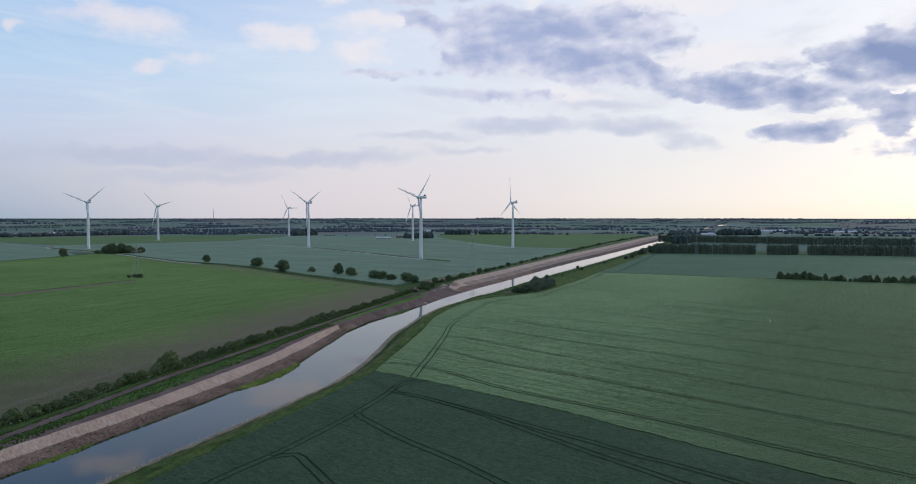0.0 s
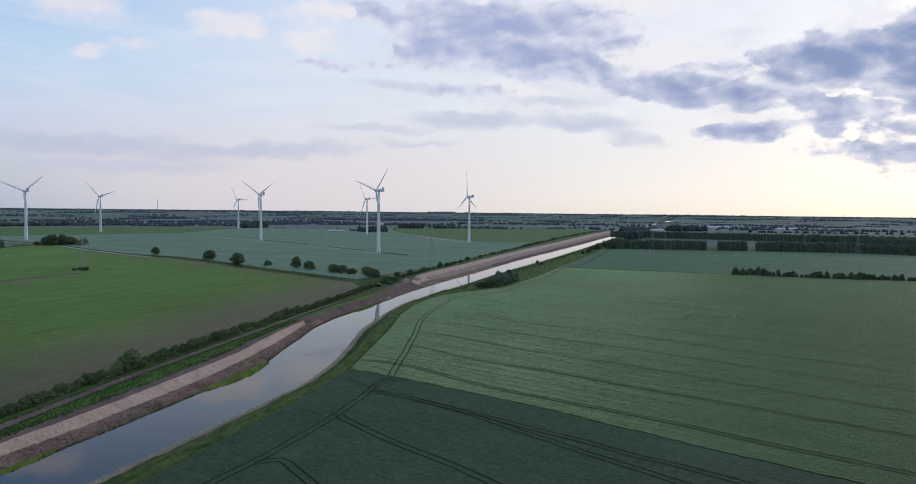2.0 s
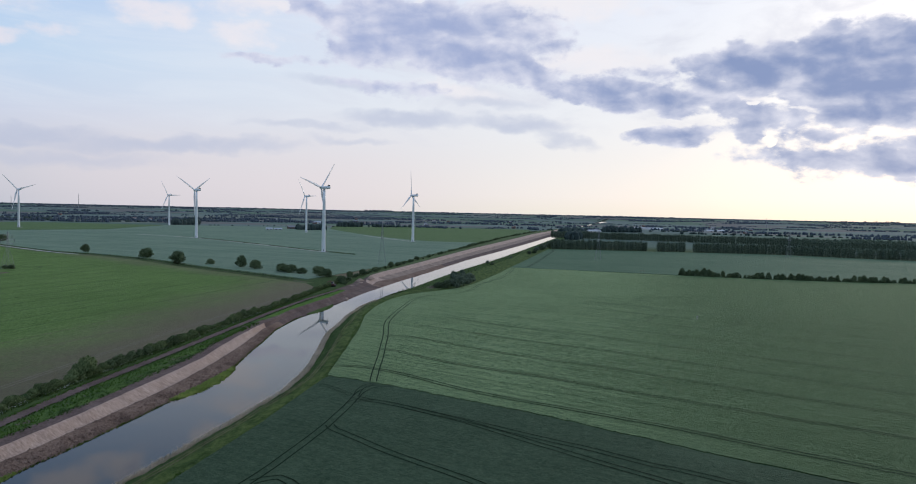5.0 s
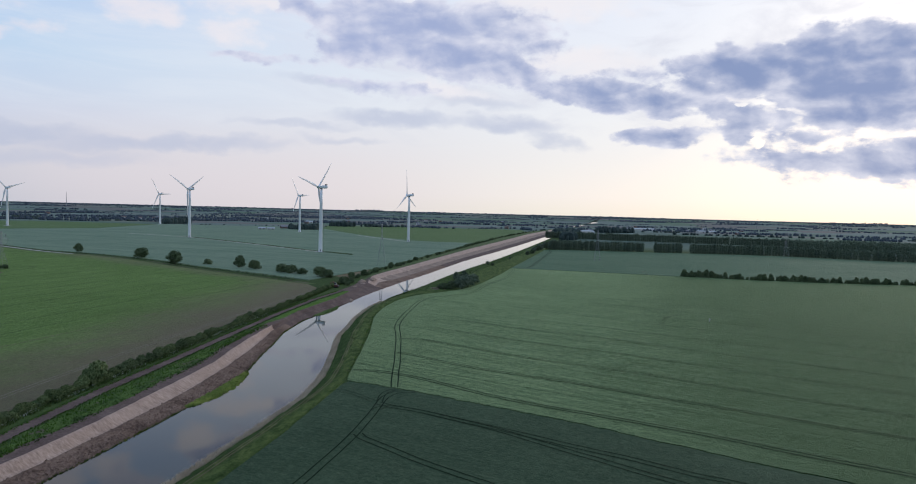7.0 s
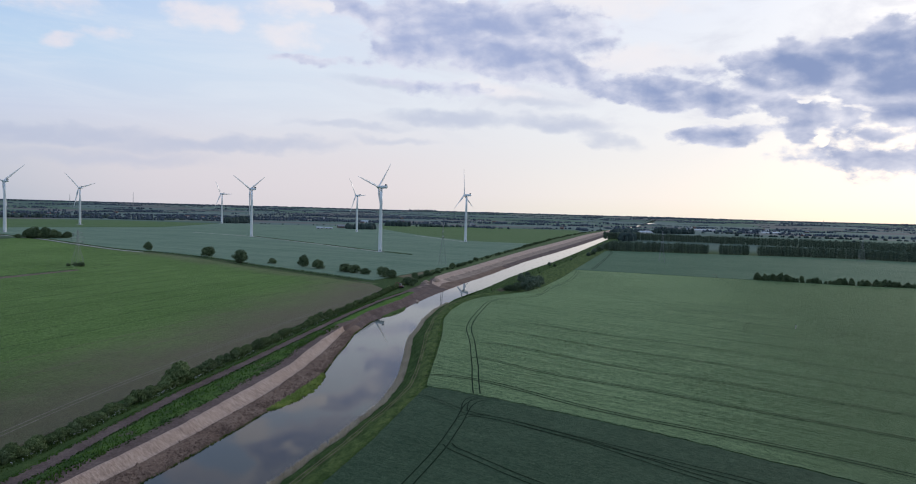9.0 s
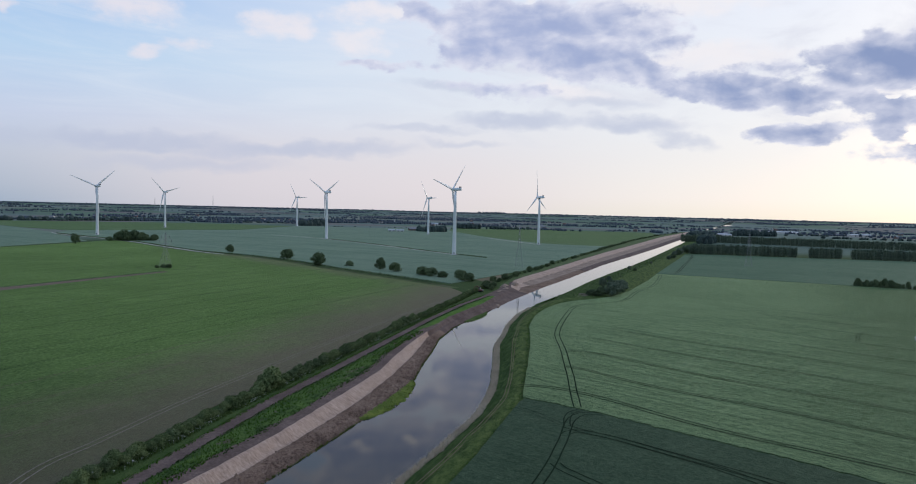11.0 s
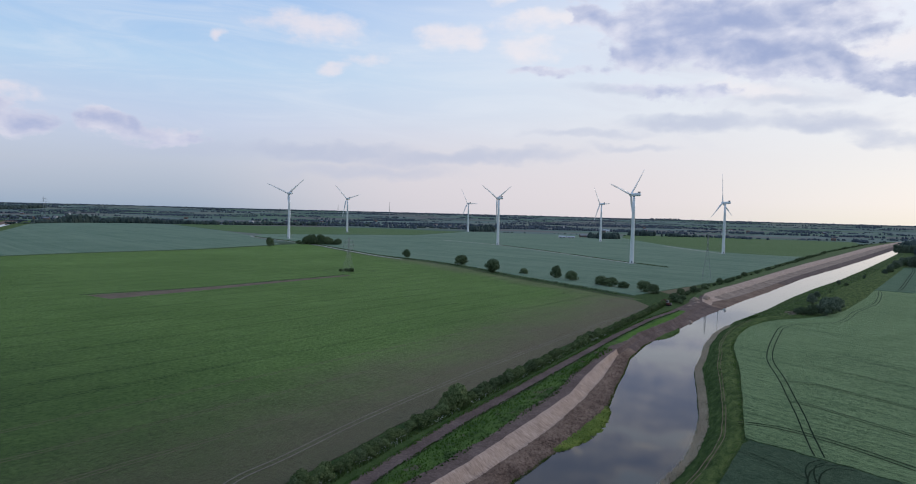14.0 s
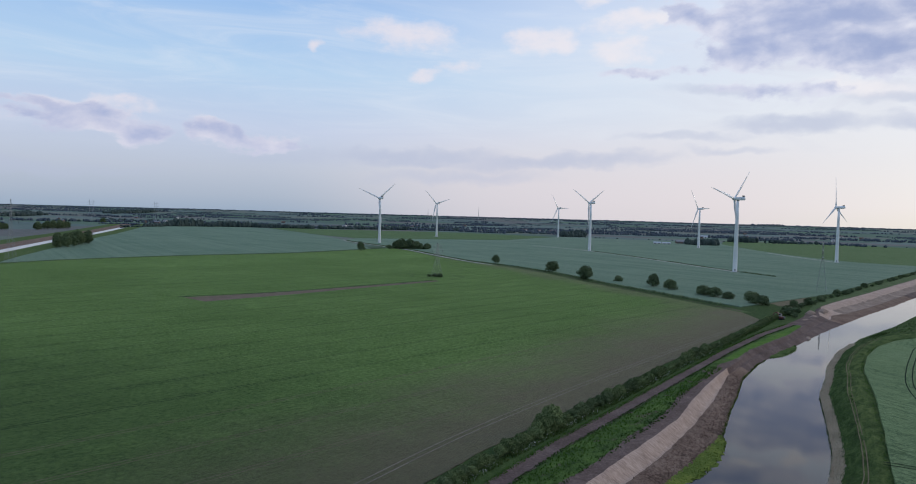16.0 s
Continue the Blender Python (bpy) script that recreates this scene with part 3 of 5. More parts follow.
LEDGE = line((-5200, -131), (0, -145), (100, -153), (140, -153), (162, -154), (190, -156), (205, -158), (230, -162), (263, -169), (299, -178.5),
             (347, -184), (404, -185.3), (431, -187), (470, -190), (500, -192), (516, -195.5), (535, -191), (600, -188), (800, -186), (1000, -178.5), (1290, -168), (2210, -139), (2600, -128), (5200, 95))
WATER_L = line((-5200, -126), (0, -140), (100, -147), (145, -147.5), (170, -148.5), (203, -151), (226, -153.5), (257, -162.5), (275, -167), (301, -174.5),
               (335, -180), (357, -181), (400, -182), (440, -183.5), (537, -183.5), (630, -181), (807, -179), (983, -169), (1291, -155), (2210, -124), (2600, -112), (5200, 100))
WATER_R = line((-5200, -100), (0, -120), (100, -122.5), (160, -122), (198, -122.5), (216, -125), (235, -129), (266, -138), (297, -147.5), (325, -152.5),
               (350, -158), (388, -163), (409, -163.5), (440, -165), (506, -161), (600, -160), (691, -156), (802, -148.5), (1000, -141), (1282, -133), (1697, -122),
               (2400, -104), (2600, -100), (5200, 110))
CROP_R = line((-5200, -80), (0, -104), (100, -108), (160, -109), (194, -111), (212, -112), (252, -121), (297, -131.5), (339, -143), (370, -148), (400, -149.5),
              (425, -147), (440, -142), (457, -132), (480, -123), (515, -117), (608, -112), (679, -111), (1000, -101), (1600, -95), (2600, -80), (5200, 130))
WATER_Z = -3.0


def rise(x, y):
    """The country lifts very gently towards the skyline."""
    r = math.hypot(x, y)
    return 43.5 * max(0.0, min(1.0, (r - 2700) / 2100)) ** 1.8 if r > 2700 else 0.0


def rough(x, y, scale, seed=0.0):
    return noise.noise((x * scale, y * scale, seed))


def build_ground():
    rows = []
    s = -5200.0
    while s < 5201:
        rows.append(s)
        if s < -600 or s >= 2600:
            s += 400
        elif s < -100 or s >= 1100:
            s += 50
        elif s < 80 or s >= 850:
            s += 10
        elif s >= 360:
            s += 2.0
        else:
            s += 1.25
    left = [-5200, -4900, -4500, -4100, -3700, -3300, -2900, -2600, -2300, -1700, -1000, -600, -400, -300]
    right = [-60, 0, 100, 300, 600, 1200, 2000, 2300, 2600, 2900, 3300, 3700, 4100, 4500, 4900, 5200]
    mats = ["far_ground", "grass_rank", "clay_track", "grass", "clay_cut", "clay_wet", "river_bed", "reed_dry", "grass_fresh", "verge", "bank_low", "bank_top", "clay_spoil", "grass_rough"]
    slot = {k: i for i, k in enumerate(mats)}
    verts, faces, index = [], [], []
    width = None
    for s in rows:
        H, T, C, L, WL, WR, K = (f(s) for f in (HEDGE, TRACK, CREST, LEDGE, WATER_L, WATER_R, CROP_R))
        jig = lambda k, amp=0.5: amp * (rough(s, k * 37.0, 0.35) + 0.6 * rough(s, k * 11.0, 0.08)) if 60 < s < 1200 else 0.0
        near = smooth((s - 60) / 40) * smooth((330 - s) / 40)      # fresh cut bank
        ramp = smooth((s - 300) / 30) * smooth((500 - s) / 20)     # low muddy shore
        up = smooth((s - 505) / 25)                                # excavated slope further on
        crest_z = 0.15 + 1.9 * up
        ledge_z = lerp(lerp(-1.7, -1.4, ramp), -1.3, up)
        strip_mat = "grass_fresh" if 318 < s < 440 else "clay_track" if 440 <= s < 528 else "grass_rough" if s >= 528 else "verge"
        cols = []
        for d in left:
            cols.append((d, 0.0, "far_ground"))
        cols.append((H - 6, 0.0, "grass_rank"))
        cols.append((H, 0.1, "grass_rank"))
        lane = "clay_track" if s < 505 else "grass_rough"
        cols.append((T - 2.4 + jig(1), 0.05, lane))
        cols.append((T - 1.0, -0.10 if s < 505 else 0.3, lane))
        cols.append((T, 0.04 if s < 505 else 0.4, lane))
        cols.append((T + 1.0, -0.10 if s < 505 else 0.5, lane))
        cols.append((T + 2.2 + jig(2), 0.10 if s < 505 else 0.6, "verge" if s < 440 else strip_mat))
        soil_edge = lerp(C - 4.2 - 1.2 * rough(s, 55.0, 0.06), C - 0.6, max(ramp, up))
        g1 = lerp(T + 2.3, soil_edge, 0.35)
        g2 = lerp(T + 2.3, soil_edge, 0.75)
        cols.append((g1 + jig(3), 0.35, strip_mat))
        cols.append((g2 + jig(4), 0.35 + 0.9 * up, strip_mat))
        cols.append((soil_edge + jig(5, 0.5), crest_z, "clay_track" if s < 520 else "clay_wet"))
        cut = "clay_cut" if s < 302 or s > 495 else "clay_track"
        # crest to ledge
        for k in range(6):
            f = k / 6
            d = lerp(C, L - 0.5, f)
            groove = (0.55 * rough(s * 0.75, d * 0.1, 1.0, 3.0) * (near + up) + 1.1 * up * rough(s, d * .3, .12, 8.0)) * math.sin(math.pi * min(1, f * 1.2))
            z = lerp(crest_z, ledge_z, smooth(f * 1.05)) + groove
            cols.append((d + jig(6, 0.3), z, cut if s < 530 or k < 3 else "clay_spoil"))
        foot = "clay_track" if ramp > 0.5 or s > 700 else "clay_wet"
        cols.append((L - 0.4 + jig(7, 0.4), ledge_z - 0.25, foot))
        cols.append((L + 0.5 + jig(8, 0.4), ledge_z + 0.15, foot))
        for k in range(1, 7):
            f = k / 6
            d = lerp(L + 0.5, WL, f)
            z = lerp(ledge_z + 0.1, WATER_Z, f ** 1.2) + 0.45 * rough(s, d, 0.8, 7.0) * math.sin(math.pi * f) * (0.35 if ramp > 0.5 else 1.0) + 0.5 * up * rough(s * .2, d, .45, 2.0) * math.sin(math.pi * f)
            cols.append((d + jig(9, 0.9) * f, z, foot if k < 6 else "river_bed"))
        cols.append((lerp(WL, WR, 0.2), -4.3, "river_bed"))
        cols.append((lerp(WL, WR, 0.5), -4.8, "river_bed"))
        cols.append((lerp(WL, WR, 0.8), -4.3, "river_bed"))
        reed = (2.1 if s < 380 else 1.8) + (0.6 * rough(s, 77.0, 0.07) + .5 * rough(s, 31.0, 0.3) if 60 < s < 420 else 0)
        cols.append((WR + jig(10, 0.35), WATER_Z - 0.05, "reed_dry" if s < 420 else "grass_rank"))
        cols.append((WR + reed * 0.5, -2.5, "reed_dry" if s < 420 else "grass_rank"))
        cols.append((WR + reed + jig(11, 0.7), -2.2, "bank_low"))
        span = K - WR - reed
        for f, z, m in ((0.20, -0.9, "bank_low"), (0.34, -0.2, "bank_low"), (0.44, 0.1, "bank_top"), (0.50, 0.10, "bank_top"), (0.56, 0.15, "bank_top"), (0.70, 0.75, "bank_top"), (0.86, 0.35, "bank_top"), (1.02, 0.0, "bank_low")):
            cols.append((WR + reed + span * f + jig(20 + f * 10, 0.5), z + 0.35 * rough(s, f * 40, 0.22, 6.0), m))
        cols.append((K + 3, 0.0, "far_ground"))
        for d in right:
            cols.append((d, 0.0, "far_ground"))
        width = len(cols)
        for d, z, m in cols:
            x, y = xy(s, d)
            verts.append((x, y, z + rise(x, y)))
            index.append(slot[m])
    n = len(rows)
    fidx = []
    for i in range(n - 1):
        for j in range(width - 1):
            a = i * width + j
            faces.append((a, a + 1, a + width + 1, a + width))
            fidx.append(index[a])
    for k in range(n - 1):
        if rows[k] >= 2450 or rows[k] < -600:
            fidx[k * (width - 1):(k + 1) * (width - 1)] = [0] * (width - 1)
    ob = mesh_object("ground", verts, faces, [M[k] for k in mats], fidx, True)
    # normals upward
    if ob.data.polygons[0].normal.z < 0:
        ob.data.flip_normals()
    tagged(ob, "flat fenland ground with a bare clay riverbank and grass verges", "ground", kind="structure")


build_ground()


def ribbon(name, left, right, mats, label, category, z=0.0, kind="structure"):
    """A flat band between two rows of points of equal length."""
    verts = [(x, y, z + rise(x, y)) for x, y in left] + [(x, y, z + rise(x, y)) for x, y in right]
    n = len(left)
    faces = [(i, n + i, n + i + 1, i + 1) for i in range(n - 1)]
    ob = mesh_object(name, verts, faces, mats)
    if ob.data.polygons[0].normal.z < 0:
        ob.data.flip_normals()
    return tagged(ob, label, category, kind=kind)


def build_water():
    ss = list(range(-600, 60, 60)) + list(range(60, 520, 4)) + list(range(520, 1200, 20)) + list(range(1200, 2480, 60))
    left = [xy(s, WATER_L(s) - 2.0) for s in ss]
    right = [xy(s, WATER_R(s) + 1.2) for s in ss]
    ribbon("water", left, right, [M["water"]], "calm river water reflecting the evening clouds", "river water", WATER_Z)


build_water()


# ---------------------------------------------------------------- fields
def smooth_path(points, gap):
    """Points at even steps along a rounded line."""
    p = [Vector((*q, 0)) for q in points]
    out = []
    for i in range(len(p) - 1):
        a, b, c, d = p[max(0, i - 1)], p[i], p[i + 1], p[min(len(p) - 1, i + 2)]
        n = max(2, int((c - b).length / gap))
        for k in range(n):
            t = k / n
            v = 0.5 * (2 * b + (c - a) * t + (2 * a - 5 * b + 4 * c - d) * t * t + (3 * b - a - 3 * c + d) * t ** 3)
            out.append((v.x, v.y))
    out.append((p[-1].x, p[-1].y))
    return out


def offset_path(points, off):
    out = []
    for i in range(len(points)):
        a, b = points[max(0, i - 1)], points[min(len(points) - 1, i + 1)]
        dx, dy = b[0] - a[0], b[1] - a[1]
        l = math.hypot(dx, dy) or 1
        out.append((points[i][0] + dy / l * off, points[i][1] - dx / l * off))
    return out


def field(name, outline, height, material, label):
    """A standing crop as a low block over its plot."""
    bm = bmesh.new()
    top = [bm.verts.new((x, y, height + rise(x, y))) for x, y in outline]
    low = [bm.verts.new((x, y, -0.1 + rise(x, y))) for x, y in outline]
    f = bm.faces.new(top)
    n = len(top)
    for i in range(n):
        bm.faces.new((top[i], low[i], low[(i + 1) % n], top[(i + 1) % n]))
    bmesh.ops.triangulate(bm, faces=[f])
    bmesh.ops.recalc_face_normals(bm, faces=bm.faces[:])
    me = bpy.data.meshes.new(name)
    bm.to_mesh(me)
    bm.free()
    me.materials.append(material)
    ob = new(name, me)
    return tagged(ob, label, "crop field", kind="stuff")


def crop_edge(s0, s1, step=4, off=0.0):
    out = []
    s = s0
    while s <= s1:
        out.append(xy(s, CROP_R(s) + off + 0.35 * rough(s, 5.0, 0.4)))
        s += step
    return out


DARK_EDGE = [(-27, 238.5), (-7, 223.5), (13, 205.5), (29, 191), (42, 177.5), (63, 155), (75, 144), (140, 78), (260, -45), (560, -350)]
MID_EDGE = [(140, 673), (205, 640), (283, 600), (337, 572), (408, 549), (468, 537), (640, 498), (900, 430)]
dark_edge = [(x + 1.0 * rough(x, y, 0.5, 1.0), y + 1.2 * rough(x, y, 0.4, 2.0)) for x, y in smooth_path(DARK_EDGE, 1.6)]
mid_edge = smooth_path(MID_EDGE, 12)
s_dark = sd(-27, 238.5)[0]
s_mid = sd(140, 673)[0]
field("wheat_field", crop_edge(-500, s_dark - 2) + [(x - 0.4, y - 0.5) for x, y in dark_edge] + [(300, -700), (-250, -700)], 0.62, M["wheat_dark"],
      "dark green standing wheat beside the river")
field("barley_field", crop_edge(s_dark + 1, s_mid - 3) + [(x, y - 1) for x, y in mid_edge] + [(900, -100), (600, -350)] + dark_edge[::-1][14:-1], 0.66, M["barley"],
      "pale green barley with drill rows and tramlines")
POPLAR_A = [(296, 1034), (430, 1003), (607, 962), (700, 892), (764, 852), (900, 800), (1100, 740)]
field("wheat_field", crop_edge(s_mid + 3, 1050, 15) + [(x - 6, y - 14) for x, y in smooth_path(POPLAR_A, 30)][1:] + [(x, y + 3) for x, y in mid_edge[::-1]], 0.55,
      M["wheat_mid"], "mid green wheat plot before the poplar belt")


def hedge_side(s0, s1, off, step=6):
    out = []
    s = s0
    while s <= s1:
        out.append(xy(s, HEDGE(s) + off + 0.5 * rough(s, 9.0, 0.2)))
        s += step
    return out


DITCH = [(-43, 527), (-95, 588), (-155, 655), (-212, 728), (-278, 790), (-345, 838), (-430, 930), (-513, 1020), (-706, 1187), (-741, 1239)]
ditch = smooth_path(DITCH, 12)
ditch_s = offset_path(ditch, -9)
ditch_n = offset_path(ditch, 8)
SOUTH = 1 if ditch_s[10][1] > ditch_n[10][1] else -1
if ditch_s[10][1] > ditch_n[10][1]:
    ditch_s, ditch_n = ditch_n, ditch_s
L1_TOP = [(-540, 985), (-567, 811), (-624, 672), (-652, 560), (-655, 495), (-640, 300), (-600, 0)]
cut_s = [p for p in ditch_s if p[0] > -535 and sd(*p)[1] < HEDGE(sd(*p)[0]) - 5]
BEET = hedge_side(-400, 446, -4.5) + cut_s + smooth_path(L1_TOP, 20) + [(-420, -330)]
field("beet_field", BEET, 0.18, M["beet"],
      "low bright green crop thinning to bare soil by the hedge")
RIVER2 = [(-690, 468), (-802, 602), (-940, 766), (-1075, 930), (-1113, 980), (-1275, 1175), (-1420, 1345), (-1516, 1458), (-1700, 1664)]
river2 = smooth_path(RIVER2, 25)
r2_in = offset_path(river2, 38)
if r2_in[5][0] < river2[5][0]:
    r2_in = offset_path(river2, -38)
field("wheat_field", [p for p in r2_in if p[1] > 560] + [(-1290, 1735), (-900, 1400), (-745, 1235)] + [(-706, 1180), (-548, 985)] +
      [(x - 3, y) for x, y in smooth_path(L1_TOP[1:5], 20)], 0.55, M["wheat_blue"], "blue-green wheat between farm track and second river")
u_hedge = [xy(s, HEDGE(s) - 7) for s in range(640, 2040, 40)]
L3_EDGE = [(-60, 1905), (-46, 1800), (28, 1462), (102, 1262), (150, 1215), (208, 1196)]
cut_n = [p for p in ditch_n if p[0] < -48]
field("wheat_field", [p for p in u_hedge if p[1] < 1190] + smooth_path(L3_EDGE[::-1], 30) + [(-60, 1960), (-480, 1960), (-510, 1560), (-760, 1320)] + cut_n[::-1], 0.55,
      M["wheat_blue"], "blue-green wheat around the wind turbines")
field("beet_field", [p for p in u_hedge if p[1] > 1200] + [(560, 2150), (300, 2200), (-50, 2190)] + smooth_path([(x + 2, y + 4) for x, y in L3_EDGE], 30), 0.25, M["beet_far"],
      "bright green low crop by the river hedge")
field("beet_field", [(-905, 1415), (-770, 1330), (-520, 1570), (-490, 1955), (-800, 2010), (-1270, 1800), (-1285, 1745)], 0.25, M["beet_far"],
      "bright green low crop behind the farm track")


# ---------------------------------------------------------------- wheel tracks in the crops
LAYER = [0]


def tramline(name, points, z, material, label, gauge=2.1, width=0.38, gap=3.0):
    LAYER[0] += 1
    z += 0.006 * LAYER[0]
    mid = smooth_path(points, gap)
    verts, faces = [], []
    for side in (-gauge / 2, gauge / 2):
        a, b = offset_path(mid, side - width / 2), offset_path(mid, side + width / 2)
        base = len(verts)
        for i, (p, q) in enumerate(zip(a, b)):
            w = 0.10 * rough(i * 1.7, side * 5, 0.9)
            verts += [(p[0] + w, p[1], z), (q[0] + w, q[1], z)]
        for i in range(len(a) - 1):
            k = base + 2 * i
            faces.append((k, k + 1, k + 3, k + 2))
    ob = mesh_object(name, verts, faces, [material])
    if ob.data.polygons[0].normal.z < 0:
        ob.data.flip_normals()
    return tagged(ob, label, "wheel track", kind="structure")


DK, LT = 0.65, 0.69
TURNS = [[(129.9, 341.3), (142.6, 361.1), (154.3, 371.1)], [(159.5, 324.1), (168.3, 327.2), (179.5, 338.7), (182.4, 349.2)]]
LBL = "dark pressed wheel track through the standing crop"
# the headland track in the wheat, its turn-offs, and the one that goes on in the barley
tramline("wheel_track", [(-66, 70), (-57, 115), (-49, 138), (-40, 156), (-33.5, 171.3), (-28.5, 184), (-24.8, 195), (-22, 204), (-19.8, 212), (-17.6, 218.8), (-13.8, 224), (-8.5, 224)],
         DK, M["rut_soil_shade"], LBL)
tramline("wheel_track", [(-19.6, 213), (-18.8, 219), (-16.8, 224.5), (-13.6, 227.5)], DK, M["rut_soil_shade"], LBL, 1.6, 0.34)
tramline("wheel_track", [(-14, 230), (-12.4, 245.2), (-10, 264), (-7.6, 287), (-5.2, 310), (-3.4, 335), (-1, 352), (5, 378), (12.5, 406), (20, 431), (29, 446), (41, 454), (54, 463), (66, 485), (76, 510),
                         (92, 541), (109, 575), (130, 632), (140, 664)], LT, M["rut_soil_shade"], LBL)
tramline("wheel_track", [(-26.6, 187), (-25.8, 184.2), (-24.0, 181.4), (-20, 175.8), (-14.6, 168), (-8.6, 160.5), (-0.7, 151.4), (7.1, 141.1), (40, 95), (110, 0)], DK, M["rut_soil_shade"], LBL)
tramline("wheel_track", [(-20.2, 213), (-17, 209.6), (-8.3, 203), (0, 195), (7.6, 187.8), (14.6, 181), (21.3, 174.2), (27.5, 168.3), (33.2, 163), (43.3, 152), (53.4, 143),
                         (110, 84), (230, -40)], DK, M["rut_soil_shade"], LBL)
tramline("wheel_track", [(-21.5, 206), (-18.6, 209), (-12, 206), (-3, 197.4), (7.4, 186.8), (14.2, 178), (20.4, 169.8), (26.1, 162.7), (31.3, 155.8), (40.9, 144.4), (46, 138), (90, 85), (190, -30)],
         DK, M["rut_soil_shade"], LBL)
tramline("wheel_track", [(-41, 152), (-36, 154), (-32, 148), (-26, 138), (-5, 100), (40, 20)], DK, M["rut_soil_shade"], LBL)
tramline("wheel_track", [(-28, 252.5), (-20, 251.5), (-11.8, 246.5), (-2.7, 237.3), (11.5, 219.5), (25, 206), (38, 195.3), (50, 185), (60, 176), (75, 160.7), (93, 144), (160, 80), (300, -60)],
         LT, M["rut_soil_shade"], LBL, 1.9, 0.46)
tramline("wheel_track", [(-9, 280), (-3, 276), (5.8, 264.2), (19.2, 250), (35.5, 237), (49.5, 224), (62.6, 211), (75.3, 200), (88, 188.5), (99.6, 177), (110, 168.5), (180, 100), (320, -40)],
         LT, M["rut_soil_shade"], "dark tramline along the barley rows", 1.7, 0.36)
tramline("wheel_track", [(-31, 229), (-26, 222.5), (-21, 214.5)], DK, M["rut_soil_shade"], "faint old wheel track in the wheat", 1.6, 0.16)
for turn in TURNS:
    tramline("wheel_track", turn, LT, M["rut_soil_shade"], "short curved wheel mark round the marker post", 1.2, 0.24)
for k in range(8):
    # every working width the same bowed line again, from the headland track on
    first = (-6, 3, 24, 48, 72, 96, 118, 138)[k]
    bow = ((-6, 307.5), (3.6, 306), (13.7, 295.5), (27, 280.8), (44.2, 263.2), (60, 250), (75, 237), (88, 223), (100, 211.5), (112, 199.5), (124, 189), (200, 115), (330, -12))
    pts = [(x + 6.0 * k, y + 33.0 * k) for x, y in bow if x + 6.0 * k >= first]
    tramline("wheel_track", pts, LT, M["rut_soil_shade"], "faint dark tramline along the barley rows", 1.7, 0.30, 6)
tramline("wheel_track", [(158, 680), (167, 697), (210, 803), (269, 950), (285, 1000)], 0.58, M["rut_soil_shade"], LBL, 2.1, 0.6, 10)
tramline("wheel_track", [(-128, 140), (-132.5, 176), (-129, 195), (-122, 230), (-109, 279), (-96, 323), (-72, 400), (-45, 480)], 0.2, M["rut_pale"],
         "pale bare wheel track along the field edge", 1.8, 0.26)
tramline("wheel_track", [(-284, 602), (-271, 615), (-274, 640), (-296, 645), (-314, 630), (-308, 610), (-287, 604)], 0.2, M["rut_soil_shade"], "dark wheel track curving round the pylon", 1.9, 0.4, 6)


def strip(name, points, wide, z, mat, label, category, gap=8):
    mid = smooth_path(points, gap)
    w = [wide * (1 + 0.25 * rough(i, 3.0, 0.31)) for i in range(len(mid))]
    a = [offset_path(mid, -w[i] / 2)[i] for i in range(len(mid))]
    b = [offset_path(mid, w[i] / 2)[i] for i in range(len(mid))]
    return ribbon(name, a, b, [M[mat]], label, category, z)


ribbon("dry_grass", [(-36, 600), (-31, 585), (-26, 572), (-16, 560)], [(6, 672), (0, 640), (-5, 610), (-9, 580)], [M["dry_grass"]],
       "pale dry grass patch at the field corner", "grass", 0.06)


def inside(p, poly):
    x, y = p
    hit = False
    for (x0, y0), (x1, y1) in zip(poly, poly[1:] + poly[:1]):
        if (y0 > y) != (y1 > y) and x < (x1 - x0) * (y - y0) / (y1 - y0) + x0:
            hit = not hit
    return hit


def rows_of_beet(outline):
    """Faint tramlines across the low crop, parallel to the unsown strip."""
    hx, hy = math.sin(radians(22.8)), math.cos(radians(22.8))
    for i in range(24):
        off = -216.5 - 20.5 * i
        run = []
        for k in range(-420, 1200, 9):
            p = (hx * k + hy * off, hy * k - hx * off)
            q = (p[0] + 6, p[1] - 6)
            if inside(p, outline) and inside(q, outline):
                run.append(p)
            elif run:
                break
        if len(run) > 6:
            tramline("wheel_track", [run[0]] + run[4:-2:8] + [run[-1]], 0.19 - 0.006 * LAYER[0], M["field_soil" if i < 3 else "rut_soil_shade"],
                     "faint tramline across the low crop", 1.5, 0.24, 12)


rows_of_beet(BEET)
strip("farm_track", DITCH[::-1][:5] + [(-300, 800)], 4.5, 0.06, "stone_road", "pale stony farm track beside the field ditch", "farm track")
strip("farm_track", [(-300, 800), (-212, 722), (-155, 648), (-95, 582), (-50, 530)], 2.2, 0.05, "clay_track", "worn earth farm track beside the ditch", "farm track")
ribbon("ditch_verge", [offset_path(ditch, 1 * SOUTH)[i] for i in range(len(ditch))], [offset_path(ditch, 8 * SOUTH)[i] for i in range(len(ditch))], [M["grass_rough"]],
       "mown pale green verge along the field ditch", "verge", 0.045)
strip("ditch_edge", offset_path(ditch, -4)[2:-8], 2.4, 0.05, "grass_rank", "dark rank grass along the ditch", "ditch")
